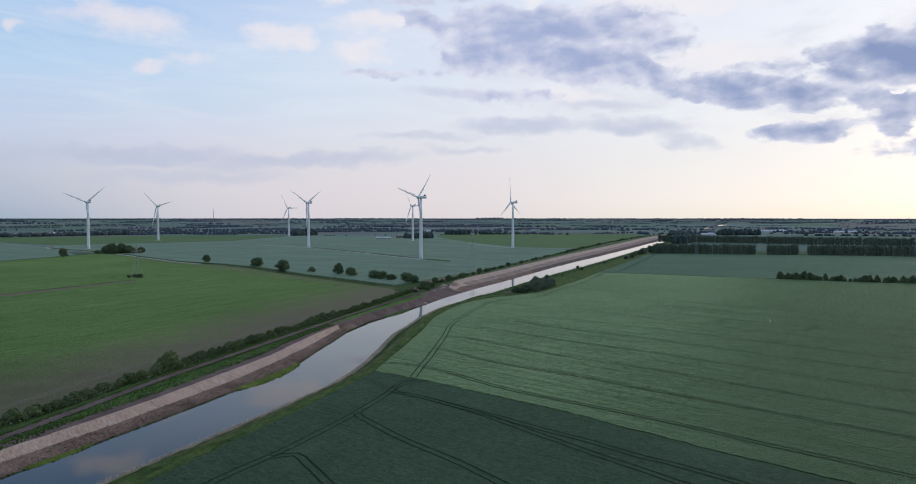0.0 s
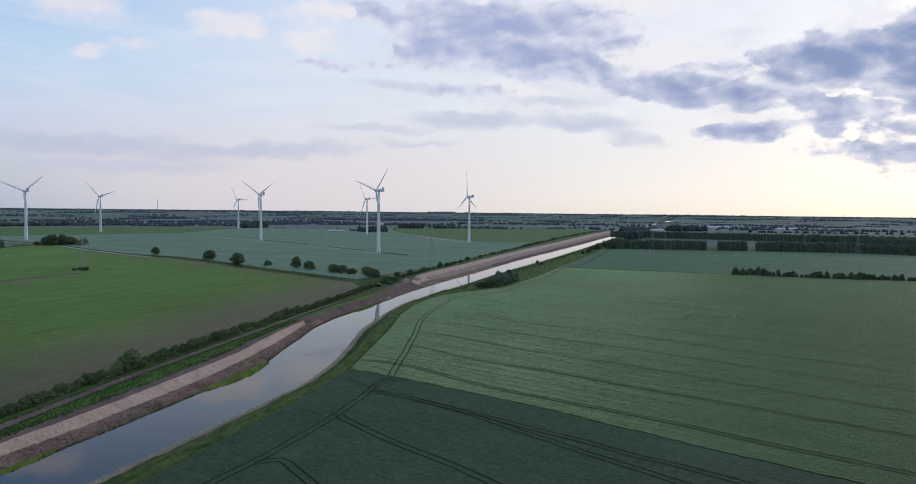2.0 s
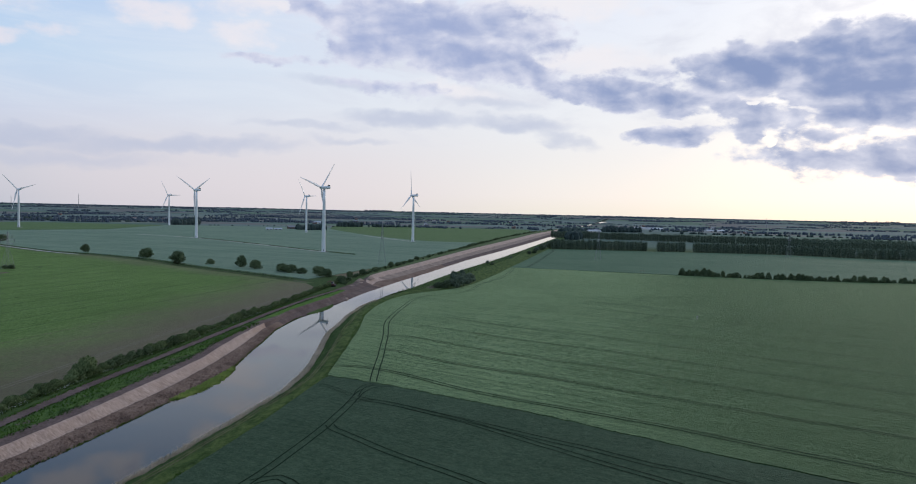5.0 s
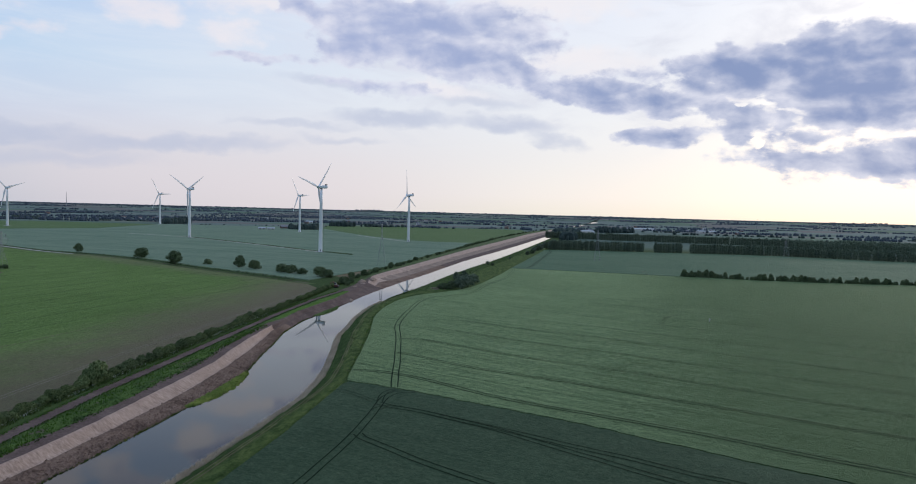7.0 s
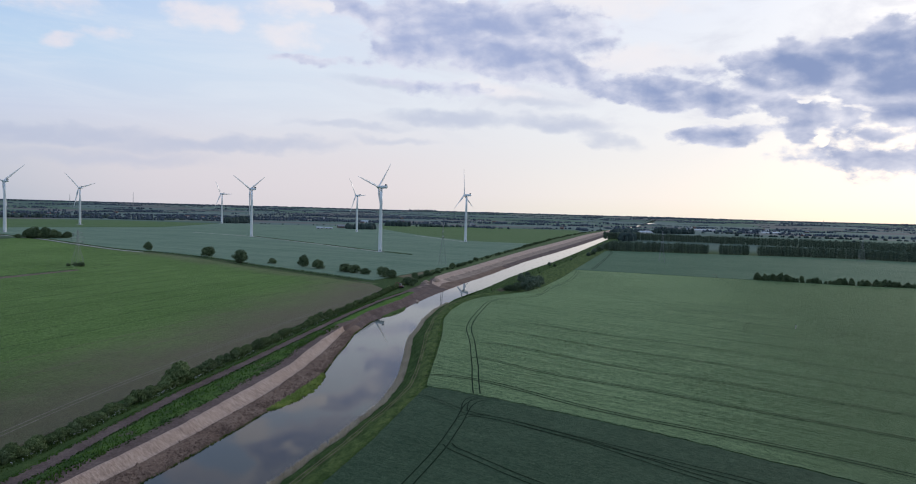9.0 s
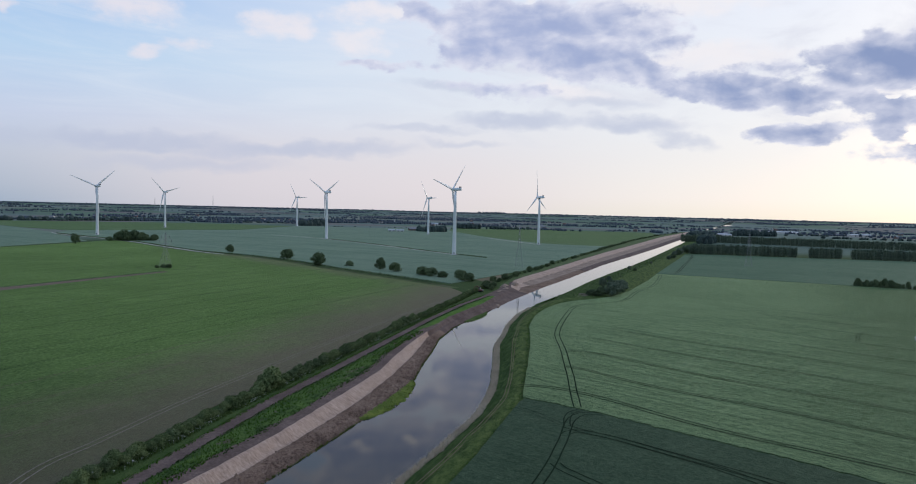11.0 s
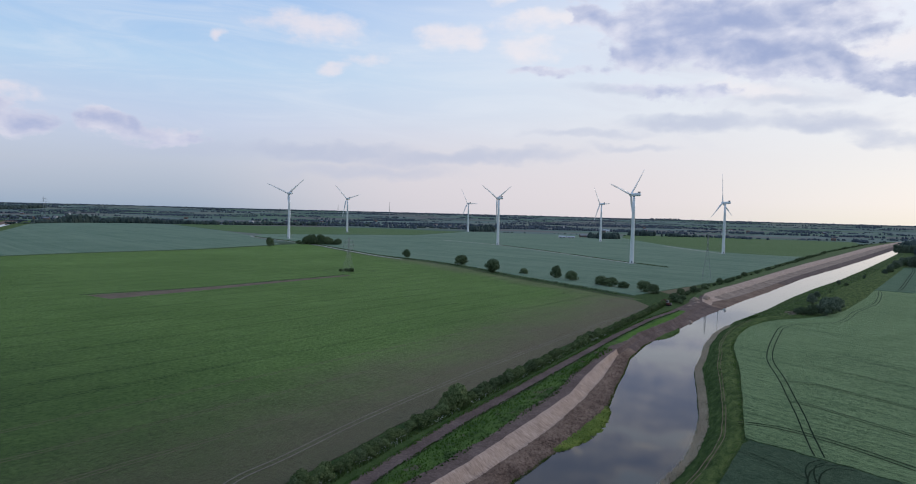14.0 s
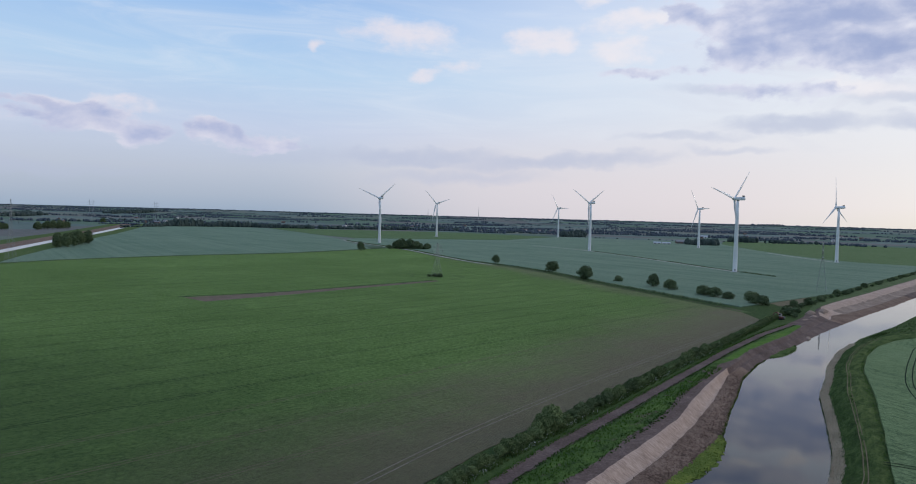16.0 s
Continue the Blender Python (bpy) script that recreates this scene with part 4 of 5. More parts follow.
strip("farm_track", [(-390, 1330), (-330, 1280), (-262, 1212), (-157, 1057), (-54, 893), (-47, 884)], 5.0, 0.58, "stone_road", "pale turbine access track in the wheat", "farm track")
strip("ditch_edge", [(-300, 1262), (-254, 1208), (-149, 1053), (-60, 912), (-20, 850)], 4.0, 0.60, "grass_rank", "dark rank grass beside the access track", "ditch")
strip("farm_track", [(92, 1206), (60, 1300), (20, 1430)], 4.5, 0.58, "stone_road", "pale turbine access track in the wheat", "farm track")
ribbon("bare_strip", [(-363, 400), (-330, 459), (-305, 525), (-279, 592)], [(-340, 392), (-318, 452), (-297, 520), (-274, 586)], [M["field_soil"]],
       "bare brown unsown strip in the green crop", "bare soil", 0.19)
strip("ditch_edge", [(-368, 400), (-332, 459), (-307, 525), (-280, 595)], 2.2, 0.22, "grass_rank", "dark weedy edge of the unsown strip", "ditch")
strip("ditch_edge", L1_TOP[:5], 3.0, 0.30, "grass_rank", "dark grass boundary between two fields", "ditch")


# second river, far to the west
def second_river():
    off = 1 if offset_path(river2, 38)[5][0] > river2[5][0] else -1
    for a, b, z, mat, name, label, cat in ((-8, 8, 0.12, "water", "water", "pale far river reach under open sky", "river water"),
                                           (-36, -8, 0.25, "clay_wet", "riverbank", "bare brown bank of the far river", "riverbank"),
                                           (-66, -36, 0.30, "grass", "riverbank", "grassy flood bank of the far river", "riverbank"),
                                           (8, 38, 0.20, "grass", "riverbank", "grassy bank of the far river", "riverbank")):
        ribbon(name, offset_path(river2, a * off), offset_path(river2, b * off), [M[mat]], label, cat, z)


second_river()
for (a0, r0), (a1, r1), w in (((19.1, 2950), (19.9, 3330), 24), ((20.5, 3500), (21.1, 3800), 30)):
    p, q = [(r * math.sin(radians(a)), r * math.cos(radians(a))) for a, r in ((a0, r0), (a1, r1))]
    mid = smooth_path([p, q], 40)
    ribbon("water", offset_path(mid, -w / 2), offset_path(mid, w / 2), [M["water"]], "far glinting river reach", "river water", 0.6)


for off, label in ((.44, "worn pale footpath line on the river bank"), (.52, "worn pale footpath line on the river bank")):
    way = [(WATER_R(s) + 2.1 + (CROP_R(s) - WATER_R(s) - 2.1) * off + .3 * rough(s, off * 90, .1)) for s in range(120, 432, 2)]
    ribbon("footpath", [xy(s, d - .12) for s, d in zip(range(120, 432, 2), way)], [xy(s, d + .12) for s, d in zip(range(120, 432, 2), way)], [M["dry_grass"]], label, "footpath", 0.22)


def weed_island(s0, s1, reach, label, mat="weed"):
    """Floating weed and sedge along the foot of the bank."""
    rng = random.Random(int(s0))
    verts, faces = [], []
    ss = np.arange(s0, s1, 0.8)
    for s in ss:
        f = (s - s0) / (s1 - s0)
        w = reach * (math.sin(math.pi * min(1, f ** 0.8)) ** 0.7) * (1 + 0.35 * rough(s, 2.0, 0.6)) + 0.1
        for k in range(4):
            x, y = xy(s, WATER_L(s) - 0.8 + (w + 0.8) * k / 3 + rng.uniform(-.15, .15))
            verts.append((x, y, WATER_Z + (0.30, 0.28, 0.18, 0.02)[k] + rng.uniform(-.05, .08)))
    for i in range(len(ss) - 1):
        for k in range(3):
            a = i * 4 + k
            faces.append((a, a + 1, a + 5, a + 4))
    for i in range(int((s1 - s0) * reach * 2.5)):
        s = rng.uniform(s0, s1)
        f = (s - s0) / (s1 - s0)
        w = reach * (math.sin(math.pi * min(1, f ** 0.8)) ** 0.7)
        x, y = xy(s, WATER_L(s) + rng.uniform(-0.5, max(0.1, w)))
        a = rng.uniform(0, TAU)
        h, r = rng.uniform(.2, .55), rng.uniform(.15, .35)
        b = len(verts)
        verts.extend([(x - r * math.cos(a), y - r * math.sin(a), WATER_Z), (x + r * math.cos(a), y + r * math.sin(a), WATER_Z), (x + r * .5, y, WATER_Z + h)])
        faces.append((b, b + 1, b + 2))
    ob = mesh_object("water_weed", verts, faces, [M[mat]])
    tagged(ob, label, "water weed", kind="stuff")


weed_island(184, 230, 4.2, "yellow-green weed mat along the muddy shore")
weed_island(352, 392, 4.0, "green sedge patch at the river bend", "grass")
weed_island(108, 128, 1.6, "green weed fringe along the muddy shore")


# ---------------------------------------------------------------- wind turbines
WIND = radians(-58)   # bearing that the rotors face
NX, NY = math.sin(WIND), math.cos(WIND)


def blade_mesh(length=43.0):
    """A tapered, twisted blade along +z, rotor axis +y."""
    rings = []
    for f, chord, thick, twist in ((0, 1.9, 1.9, 0), (.04, 1.9, 1.8, 4), (.12, 2.7, 1.3, 14), (.20, 3.5, .95, 13), (.35, 2.9, .62, 9), (.55, 2.1, .42, 5),
                                   (.75, 1.45, .26, 2), (.92, .85, .14, 0), (.985, .45, .08, -1), (1.0, .08, .03, -1)):
        ring = []
        for k in range(12):
            a = TAU * k / 12
            x = math.cos(a) * chord / 2 + chord * 0.12 * (1 if f > .06 else 0)
            y = math.sin(a) * max(thick * 1.2, 0.22) / 2 * (1.0 - 0.35 * math.cos(a) * (f > .06))
            t = radians(twist)
            ring.append((x * math.cos(t) - y * math.sin(t), x * math.sin(t) + y * math.cos(t) + 1.2 * f * f, 1.1 + f * length))
        rings.append(ring)
    bm = bm_rings(rings)
    me = bpy.data.meshes.new("blade")
    bm.to_mesh(me)
    bm.free()
    me.materials.append(M["blade_paint"])
    return me


BLADE = blade_mesh()


def wind_turbine(x, y, phase, label):
    base = thing("wind_turbine", label, "wind turbine", "wind farm turbines")
    base.location = (x, y, 0)
    bm = bm_rings([circle(7.0, -0.1, 28), circle(7.0, 0.35, 28), circle(3.4, 0.75, 28)])
    part("foundation", bm, M["concrete"], base)
    prof = [(2.45, 0.7), (2.45, 1.2), (2.25, 20), (2.28, 20.1), (2.0, 40), (2.03, 40.1), (1.72, 60), (1.75, 60.1), (1.42, 77.6)]
    tower = part("tower", bm_rings([circle(r, z, 28) for r, z in prof]), M["white_paint"], base, "", True)
    door = bm_box(1.0, 0.12, 2.3, pose(0, -2.46, 2.6), 0.04)
    part("door", door, M["grey_dark"], tower)
    turn = pose(0, 0, 80, 0, 0, math.degrees(-WIND))      # local +y faces the wind
    rings = []
    for yy, w, h, z in ((3.2, 2.6, 2.6, 0.0), (2.6, 3.3, 3.4, 0.0), (-4.0, 3.6, 3.9, 0.15), (-7.0, 3.5, 3.8, 0.2), (-8.2, 2.9, 3.0, 0.35)):
        ring = []
        for k in range(16):
            a = TAU * k / 16
            cx, cz = math.cos(a), math.sin(a)
            q = (abs(cx) ** 4 + abs(cz) ** 4) ** -0.25
            ring.append((cx * q * w / 2, yy, cz * q * h / 2 + z))
        rings.append(ring)
    nacelle = part("nacelle", bm_rings(rings), M["white_paint"], base, "white nacelle housing", True)
    nacelle.matrix_basis = turn
    cooler = bm_box(3.4, 1.4, 1.5, pose(0, -6.6, 2.7), 0.15)
    part("cooler", cooler, M["grey_dark"], nacelle, "dark cooler box on the nacelle roof")
    mast = bmesh.new()
    beam(mast, (0.8, -4.5, 1.9), (0.8, -4.5, 4.0), 0.12)
    part("wind_vane", mast, M["steel"], nacelle)
    neck = bm_rings([circle(1.35, 77.5, 24), circle(1.35, 78.6, 24)])
    part("yaw_bearing", neck, M["grey_dark"], base)
    rings = [[(r * math.cos(TAU * k / 20), yy, r * math.sin(TAU * k / 20)) for k in range(20)] for yy, r in
             ((3.1, 1.25), (3.4, 1.7), (4.8, 1.75), (5.8, 1.45), (6.5, .85), (6.75, .2))]
    hub = part("rotor_hub", bm_rings(rings), M["white_paint"], base, "white rotor hub with pointed nose", True)
    hub.matrix_basis = turn
    for k in range(3):
        blade = new("blade", BLADE)
        blade.parent = hub
        # angles grow clockwise as seen from behind the rotor
        blade.matrix_basis = pose(0, 4.3, 0) @ Matrix.Rotation(radians(phase + 120 * k), 4, "Y")
    return base


TURBINES = [(-627.8, 1166.2, 51), (-698.2, 1599.4, 74), (-477.7, 1938.4, 89), (-264.4, 1216.7, 59), (-47.1, 880.7, 44), (-103.1, 1562.5, 87), (95.9, 1200.1, -3)]
for tx, ty, ph in TURBINES:
    wind_turbine(tx, ty, ph, "white three-bladed wind turbine standing in a green field")


# ---------------------------------------------------------------- trees and shrubs
def foliage(rng, lobes, n, leaf, flat=0.0):
    """Leaf clumps on and in a handful of uneven lobes, with dark inner masses."""
    verts, faces = [], []
    for cx, cy, cz, rx, ry, rz in lobes:
        bm = bmesh.new()
        bmesh.ops.create_icosphere(bm, subdivisions=1, radius=1.0)
        base = len(verts)
        for v in bm.verts:
            k = 0.55 + 0.22 * rng.random()
            verts.append((cx + v.co.x * rx * k, cy + v.co.y * ry * k, max(0.05, cz + v.co.z * rz * k)))
        bm.verts.ensure_lookup_table()
        for f in bm.faces:
            faces.append(tuple(base + v.index for v in f.verts))
        bm.free()
    weights = [l[3] * l[4] + l[3] * l[5] for l in lobes]
    for i in range(n):
        cx, cy, cz, rx, ry, rz = rng.choices(lobes, weights)[0]
        z = rng.uniform(-1, 1)
        a = rng.uniform(0, TAU)
        q = math.sqrt(1 - z * z)
        d = Vector((q * math.cos(a), q * math.sin(a), z))
        r = rng.uniform(0.70, 1.16)
        p = Vector((cx + d.x * rx * r, cy + d.y * ry * r, cz + d.z * rz * r))
        if p.z < 0.1:
            p.z = rng.uniform(0.1, 0.6)
        nrm = (d + Vector((rng.uniform(-.8, .8), rng.uniform(-.8, .8), rng.uniform(-.5, .9)))).normalized()
        u = nrm.orthogonal().normalized()
        u.rotate(Matrix.Rotation(rng.uniform(0, TAU), 3, nrm))
        v = nrm.cross(u)
        s = leaf * rng.uniform(0.55, 1.35)
        b = len(verts)
        bend = nrm * s * 0.35
        verts += [tuple(p - u * s), tuple(p - v * s * 0.7 + bend), tuple(p + u * s), tuple(p + v * s * 0.7 + bend * rng.uniform(0, 1))]
        faces += [(b, b + 1, b + 2), (b, b + 2, b + 3)]
    return verts, faces


def trunk_mesh(rng, height, radius, spread, limbs):
    bm = bmesh.new()
    bits = []
    lean = (rng.uniform(-.05, .05) * height, rng.uniform(-.05, .05) * height)
    bits.append(bm_rings([circle(radius * k, height * f, 8, lean[0] * f, lean[1] * f) for f, k in ((-.02, 1.35), (.06, 1.0), (.4, .8), (.75, .55), (1, .25))]))
    for i in range(limbs):
        f = rng.uniform(.35, .85)
        a = rng.uniform(0, TAU)
        start = Vector((lean[0] * f, lean[1] * f, height * f))
        end = start + Vector((math.cos(a) * spread, math.sin(a) * spread, rng.uniform(.4, 1.0) * spread))
        side = Vector((-math.sin(a), math.cos(a), 0))
        rings = []
        for t, k in ((0, .5), (.5, .33), (1, .12)):
            c = start.lerp(end, t)
            rings.append([tuple(c + side * math.cos(TAU * j / 6) * radius * k + Vector((0, 0, 1)) * math.sin(TAU * j / 6) * radius * k) for j in range(6)])
        bits.append(bm_rings(rings))
    bm.free()
    return bm_join(*bits)


def woody(name, seed, lobes, n, leaf, mat, trunk_h, trunk_r, spread, limbs, label, category, group=""):
    rng = random.Random(seed)
    base = thing(name, label, category, group)
    part("trunk", trunk_mesh(rng, trunk_h, trunk_r, spread, limbs), M["bark"], base)
    v, f = foliage(rng, lobes, n, leaf)
    me = bpy.data.meshes.new("crown")
    me.from_pydata(v, [], f)
    me.materials.append(M[mat])
    ob = new("crown", me)
    ob.parent = base
    return base


def round_lobes(rng, w, h, low, count, skew=0.0):
    out = [(0, 0, low + (h - low) * .5, w * .36, w * .36, (h - low) * .46)]
    for i in range(count):
        a = 2.4 * i + rng.uniform(-.4, .4)
        rise_f = (i + .5) / count                     # from the skirt to the top, drawn in as a dome
        r = w * .36 * math.cos(rise_f * 1.35) * rng.uniform(.8, 1.15)
        z = low + (h - low) * (.20 + .58 * math.sin(rise_f * 1.45) + rng.uniform(-.05, .05))
        s = w * rng.uniform(.14, .22)
        out.append((r * math.cos(a) + skew * rng.uniform(-1, 1), r * math.sin(a), z, s, s, s * rng.uniform(.75, 1.05)))
    return out


class Stock:
    """Places a first tree of each shape, then copies of it."""

    def __init__(self, makers):
        self.makers = makers
        self.first = {}

    def place(self, k, x, y, z, turn, scale, tall=1.0):
        k = k % len(self.makers)
        if k not in self.first:
            self.first[k] = ob = self.makers[k]()
            ob.matrix_basis = pose(x, y, z, 0, 0, turn) @ Matrix.Diagonal((scale, scale, scale * tall, 1))
            return ob
        ob = copy_thing(self.first[k], Matrix())
        ob.matrix_basis = pose(x, y, z, 0, 0, turn) @ Matrix.Diagonal((scale, scale, scale * tall, 1))
        return ob


def maker(name, seed, w, h, low, count, n, leaf, mat, label, category, group):
    def make():
        rng = random.Random(seed * 7 + 1)
        return woody(name, seed, round_lobes(rng, w, h, low, count), n, leaf, mat, h * .62, w * .03, w * .25, 4, label, category, group)
    return make


hawthorn = Stock([maker("hedge_shrub", 11 + i, 4.6, 3.4, 0.1, 9, 1900, 0.20, m, l, "hedge shrub", "riverside hedge")
                  for i, (m, l) in enumerate((("leaf_hedge", "dense dark green hawthorn shrub in the field hedge"), ("leaf_hedge", "dense dark green hawthorn shrub in the field hedge"),
                                              ("leaf_bloom", "green hawthorn hedge shrub with white blossom"), ("leaf_hedge", "dense dark green hawthorn shrub in the field hedge")))])
bushes = Stock([maker("bush", 31 + i, 10, 8.5, 0.2, 12, 2400, 0.36, "leaf", "round dark green bush by the field ditch", "bush", "ditch bushes") for i in range(4)])
willows = Stock([maker("willow_bush", 51 + i, 10, 9.5, 0.2, 13, 2600, 0.34, m, "grey-green willow bush on the river bank", "bush", "river bank bushes")
                 for i, m in enumerate(("leaf_poplar", "leaf_willow", "leaf_poplar"))])
trees = Stock([maker("tree", 71 + i, 10, 12.5, 1.4, 13, 2200, 0.42, "leaf", "broad-crowned dark green tree among the fields", "tree", "field trees") for i in range(4)])


def poplar_maker(seed):
    def make():
        rng = random.Random(seed)
        lobes = [(rng.uniform(-.4, .4), rng.uniform(-.4, .4), 1.8 + 12.0 * f, 2.9 * w, 2.9 * w, 2.3) for f, w in
                 ((.02, .85), (.16, 1.0), (.32, 1.1), (.48, 1.1), (.64, 1.1), (.80, 1.05), (.92, .9))]
        return woody("poplar", seed, lobes, 700, 0.46, "leaf_poplar", 13, 0.22, 1.6, 5, "slim dark green poplar in a shelter belt", "tree", "poplar shelter belt")
    return make


poplars = Stock([poplar_maker(91 + i) for i in range(4)])
rng = random.Random(4)

# riverside hedge
s = 88.0
while s < 486:
    d = HEDGE(s)
    size = rng.uniform(0.42, 0.95) * (0.85 if s > 330 else 1.0)
    tall = rng.uniform(.8, 1.2)
    x, y = xy(s, d + rng.uniform(-.9, .9))
    k = 2 if (205 < s < 228 or rng.random() < .16) else rng.choice((0, 1, 3))
    hawthorn.place(k, x, y, 0.0, rng.uniform(0, 360), size, tall)
    s += rng.uniform(1.6, 2.8)
# a taller round one in the hedge
for x, y, w in ((-102.5, 244.5, 1.5), (-104.2, 242.0, 1.15)):
    hawthorn.place(0, x, y, 0, 40 * w, w, 1.3)
# hedge end by the digger and bushes along the flood bank
for s, off, w in ((478, 5, .75), (484, 2, .8), (490, 7, .7), (472, 9, .5), (500, 0, .55)):
    x, y = xy(s, HEDGE(s) + off)
    bushes.place(int(s), x, y, 0, s * 13, w * .8)
s = 520.0
while s < 2080:
    x, y = xy(s, HEDGE(s) + rng.uniform(-2, 3))
    bushes.place(rng.randrange(4), x, y, 0, rng.uniform(0, 360), rng.choice((.28, .35, .4, .5, .65)), rng.uniform(.7, 1.0))
    s += rng.uniform(5, 12) if s < 700 else rng.uniform(9, 26)
# bushes along the ditch
for i, (x, y, w, h) in enumerate(((-303, 827, 9.5, 9.5), (-219, 748, 15, 11), (-174, 684, 14, 13), (-145, 681, 8, 5.5), (-113, 651, 10.5, 11), (-99, 636, 11.5, 8.5),
                                  (-74, 610, 12, 8), (-66, 602, 11, 7.5), (-57, 593, 9, 5.5), (-42, 575, 12, 8.5), (-36, 570, 9, 7))):
    bushes.place(i, x, y, 0, i * 71, w / 10, (h / 8.5) / (w / 10))
# lone bush under the pylon
for i, (x, y, w) in enumerate(((-292, 620, .5), (-287, 619, .55), (-297, 619, .4))):
    bushes.place(i, x, y, 0, i * 50, w, .8)
trees.place(0, -526, 914, 0, 20, 1.2, .95)
for i in range(26):
    f = i / 25
    stock = bushes if i % 3 == 0 else trees
    stock.place(i, lerp(-532, -479, f) + rng.uniform(-3, 3), lerp(1020, 1036, f) + rng.uniform(-9, 12), -0.6, i * 67, rng.uniform(.95, 1.2), rng.uniform(1.0, 1.25) * (0.72 + .35 * math.sin(math.pi * min(1, f * 1.25))))
# clump beside the second river, and groups beyond it
for i in range(15):
    f = i / 14
    trees.place(i, lerp(-812, -902, f) + rng.uniform(-9, 9), lerp(680, 796, f) + rng.uniform(-7, 7), -0.8, i * 83, rng.uniform(1.15, 1.6), rng.uniform(.95, 1.2))
for x0, y0, x1, y1, n, q in ((-1383, 1118, -1403, 1183, 9, 1.5), (-1362, 1071, -1386, 1109, 5, 1.3), (-1378, 1010, -1376, 1028, 3, 1.4), (-1812, 1640, -1822, 1650, 4, 1.4)):
    for i in range(n):
        f = i / (n - 1)
        trees.place(i, lerp(x0, x1, f) + rng.uniform(-7, 7), lerp(y0, y1, f) + rng.uniform(-7, 7), -0.8, i * 57, q * rng.uniform(.8, 1.15), rng.uniform(.9, 1.1))
# clump on the right bank, by the river bend
for i, (x, y, w, m, tall) in enumerate(((41.9, 496.2, 0.42, 1, 0.8), (43.5, 491.3, 0.6, 1, 0.8), (49.5, 493.1, 0.72, 1, 0.9), (56.3, 492.6, 1.0, 0, 1.05), (63.2, 505.8, 0.9, 2, 1.0), (72.4, 529.6, 0.75, 0, 1.0), (63.7, 553.0, 0.62, 2, 1.1), (78.7, 599.8, 0.42, 0, 1.0))):
    willows.place(m, x, y, 0, i * 47, w * 1.12, tall)
for i, (x, y, w) in enumerate(((126.9, 722.4, 0.4), (128.4, 705.5, 0.36), (173.7, 808.5, 0.34), (150.5, 784.2, 0.12), (97.4, 637.2, 0.16))):
    willows.place(i, x, y, 0, i * 31, w)
for i, (s, d, w) in enumerate(((900, -114, .6), (930, -110, .7), (950, -112, .6), (985, -112, .8), (1010, -108, .9), (1040, -106, 1.0), (1060, -110, .9), (1080, -100, 1.0), (1110, -104, 1.1), (1150, -100, 1.0))):
    x, y = xy(s, d)
    willows.place(i, x, y, 0, i * 31, w)
# ragged tree hedge across the right-hand fields
hedge_r = smooth_path([(283, 602), (337, 574), (408, 551), (468, 539), (560, 517), (660, 494)], 2.0)
for i, (x, y) in enumerate(hedge_r):
    w = rng.uniform(.26, .48) * (1.2 if i < 16 else 1.0)
    trees.place(i * 3 + rng.randrange(4), x + rng.uniform(-1, 1), y + rng.uniform(-1.5, 1.5), -0.8, rng.uniform(0, 360), w, rng.uniform(.9, 1.5))
# poplar belts
def belt(points, gap, hscale, skips=()):
    for i, (x, y) in enumerate(smooth_path(points, gap)):
        if any(a < i < b for a, b in skips) and rng.random() < .75:
            continue
        poplars.place(rng.randrange(4), x + rng.uniform(-1, 1), y + rng.uniform(-1.5, 1.5), -0.2, rng.uniform(0, 360), hscale * rng.uniform(.97, 1.10), rng.uniform(.95, 1.03))


def belt_mass(rows):
    """The belts behind the first, too dense to count."""
    verts, faces = [], []
    base = 0
    shapes = []
    for k in range(4):
        me = next(c for c in poplars.first[k].children if c.name.startswith("crown")).data
        co = np.zeros(len(me.vertices) * 3)
        me.vertices.foreach_get("co", co)
        shapes.append((co.reshape(-1, 3), [tuple(p.vertices) for p in me.polygons]))
    for points, gap, hscale in rows:
        for x, y in smooth_path(points, gap):
            co, fc = shapes[rng.randrange(4)]
            a, q, tall = rng.uniform(0, TAU), hscale * rng.uniform(.97, 1.10), rng.uniform(.95, 1.03)
            px, py = x + rng.uniform(-1, 1), y + rng.uniform(-1.5, 1.5)
            ca, sa = math.cos(a) * q, math.sin(a) * q
            out = np.stack((co[:, 0] * ca - co[:, 1] * sa + px, co[:, 0] * sa + co[:, 1] * ca + py, co[:, 2] * q * tall), 1)
            verts.extend(map(tuple, out))
            faces.extend(tuple(i + base for i in f) for f in fc)
            base += len(co)
    ob = mesh_object("poplar_belt", verts, faces, [M["leaf_poplar"]])
    tagged(ob, "dense dark green poplar shelter belts", "woodland", kind="stuff")


belt(POPLAR_A, 3.4, 1.0, ((41, 47), (58, 62)))
belt_mass((([(440, 1505), (540, 1450), (640, 1390), (800, 1290), (980, 1160), (1200, 1000)], 3.8, 1.05), ([(800, 1150), (950, 1040), (1200, 900)], 4.0, 1.05),
           ([(960, 1240), (1080, 1150), (1250, 1040)], 4.0, 1.1)))


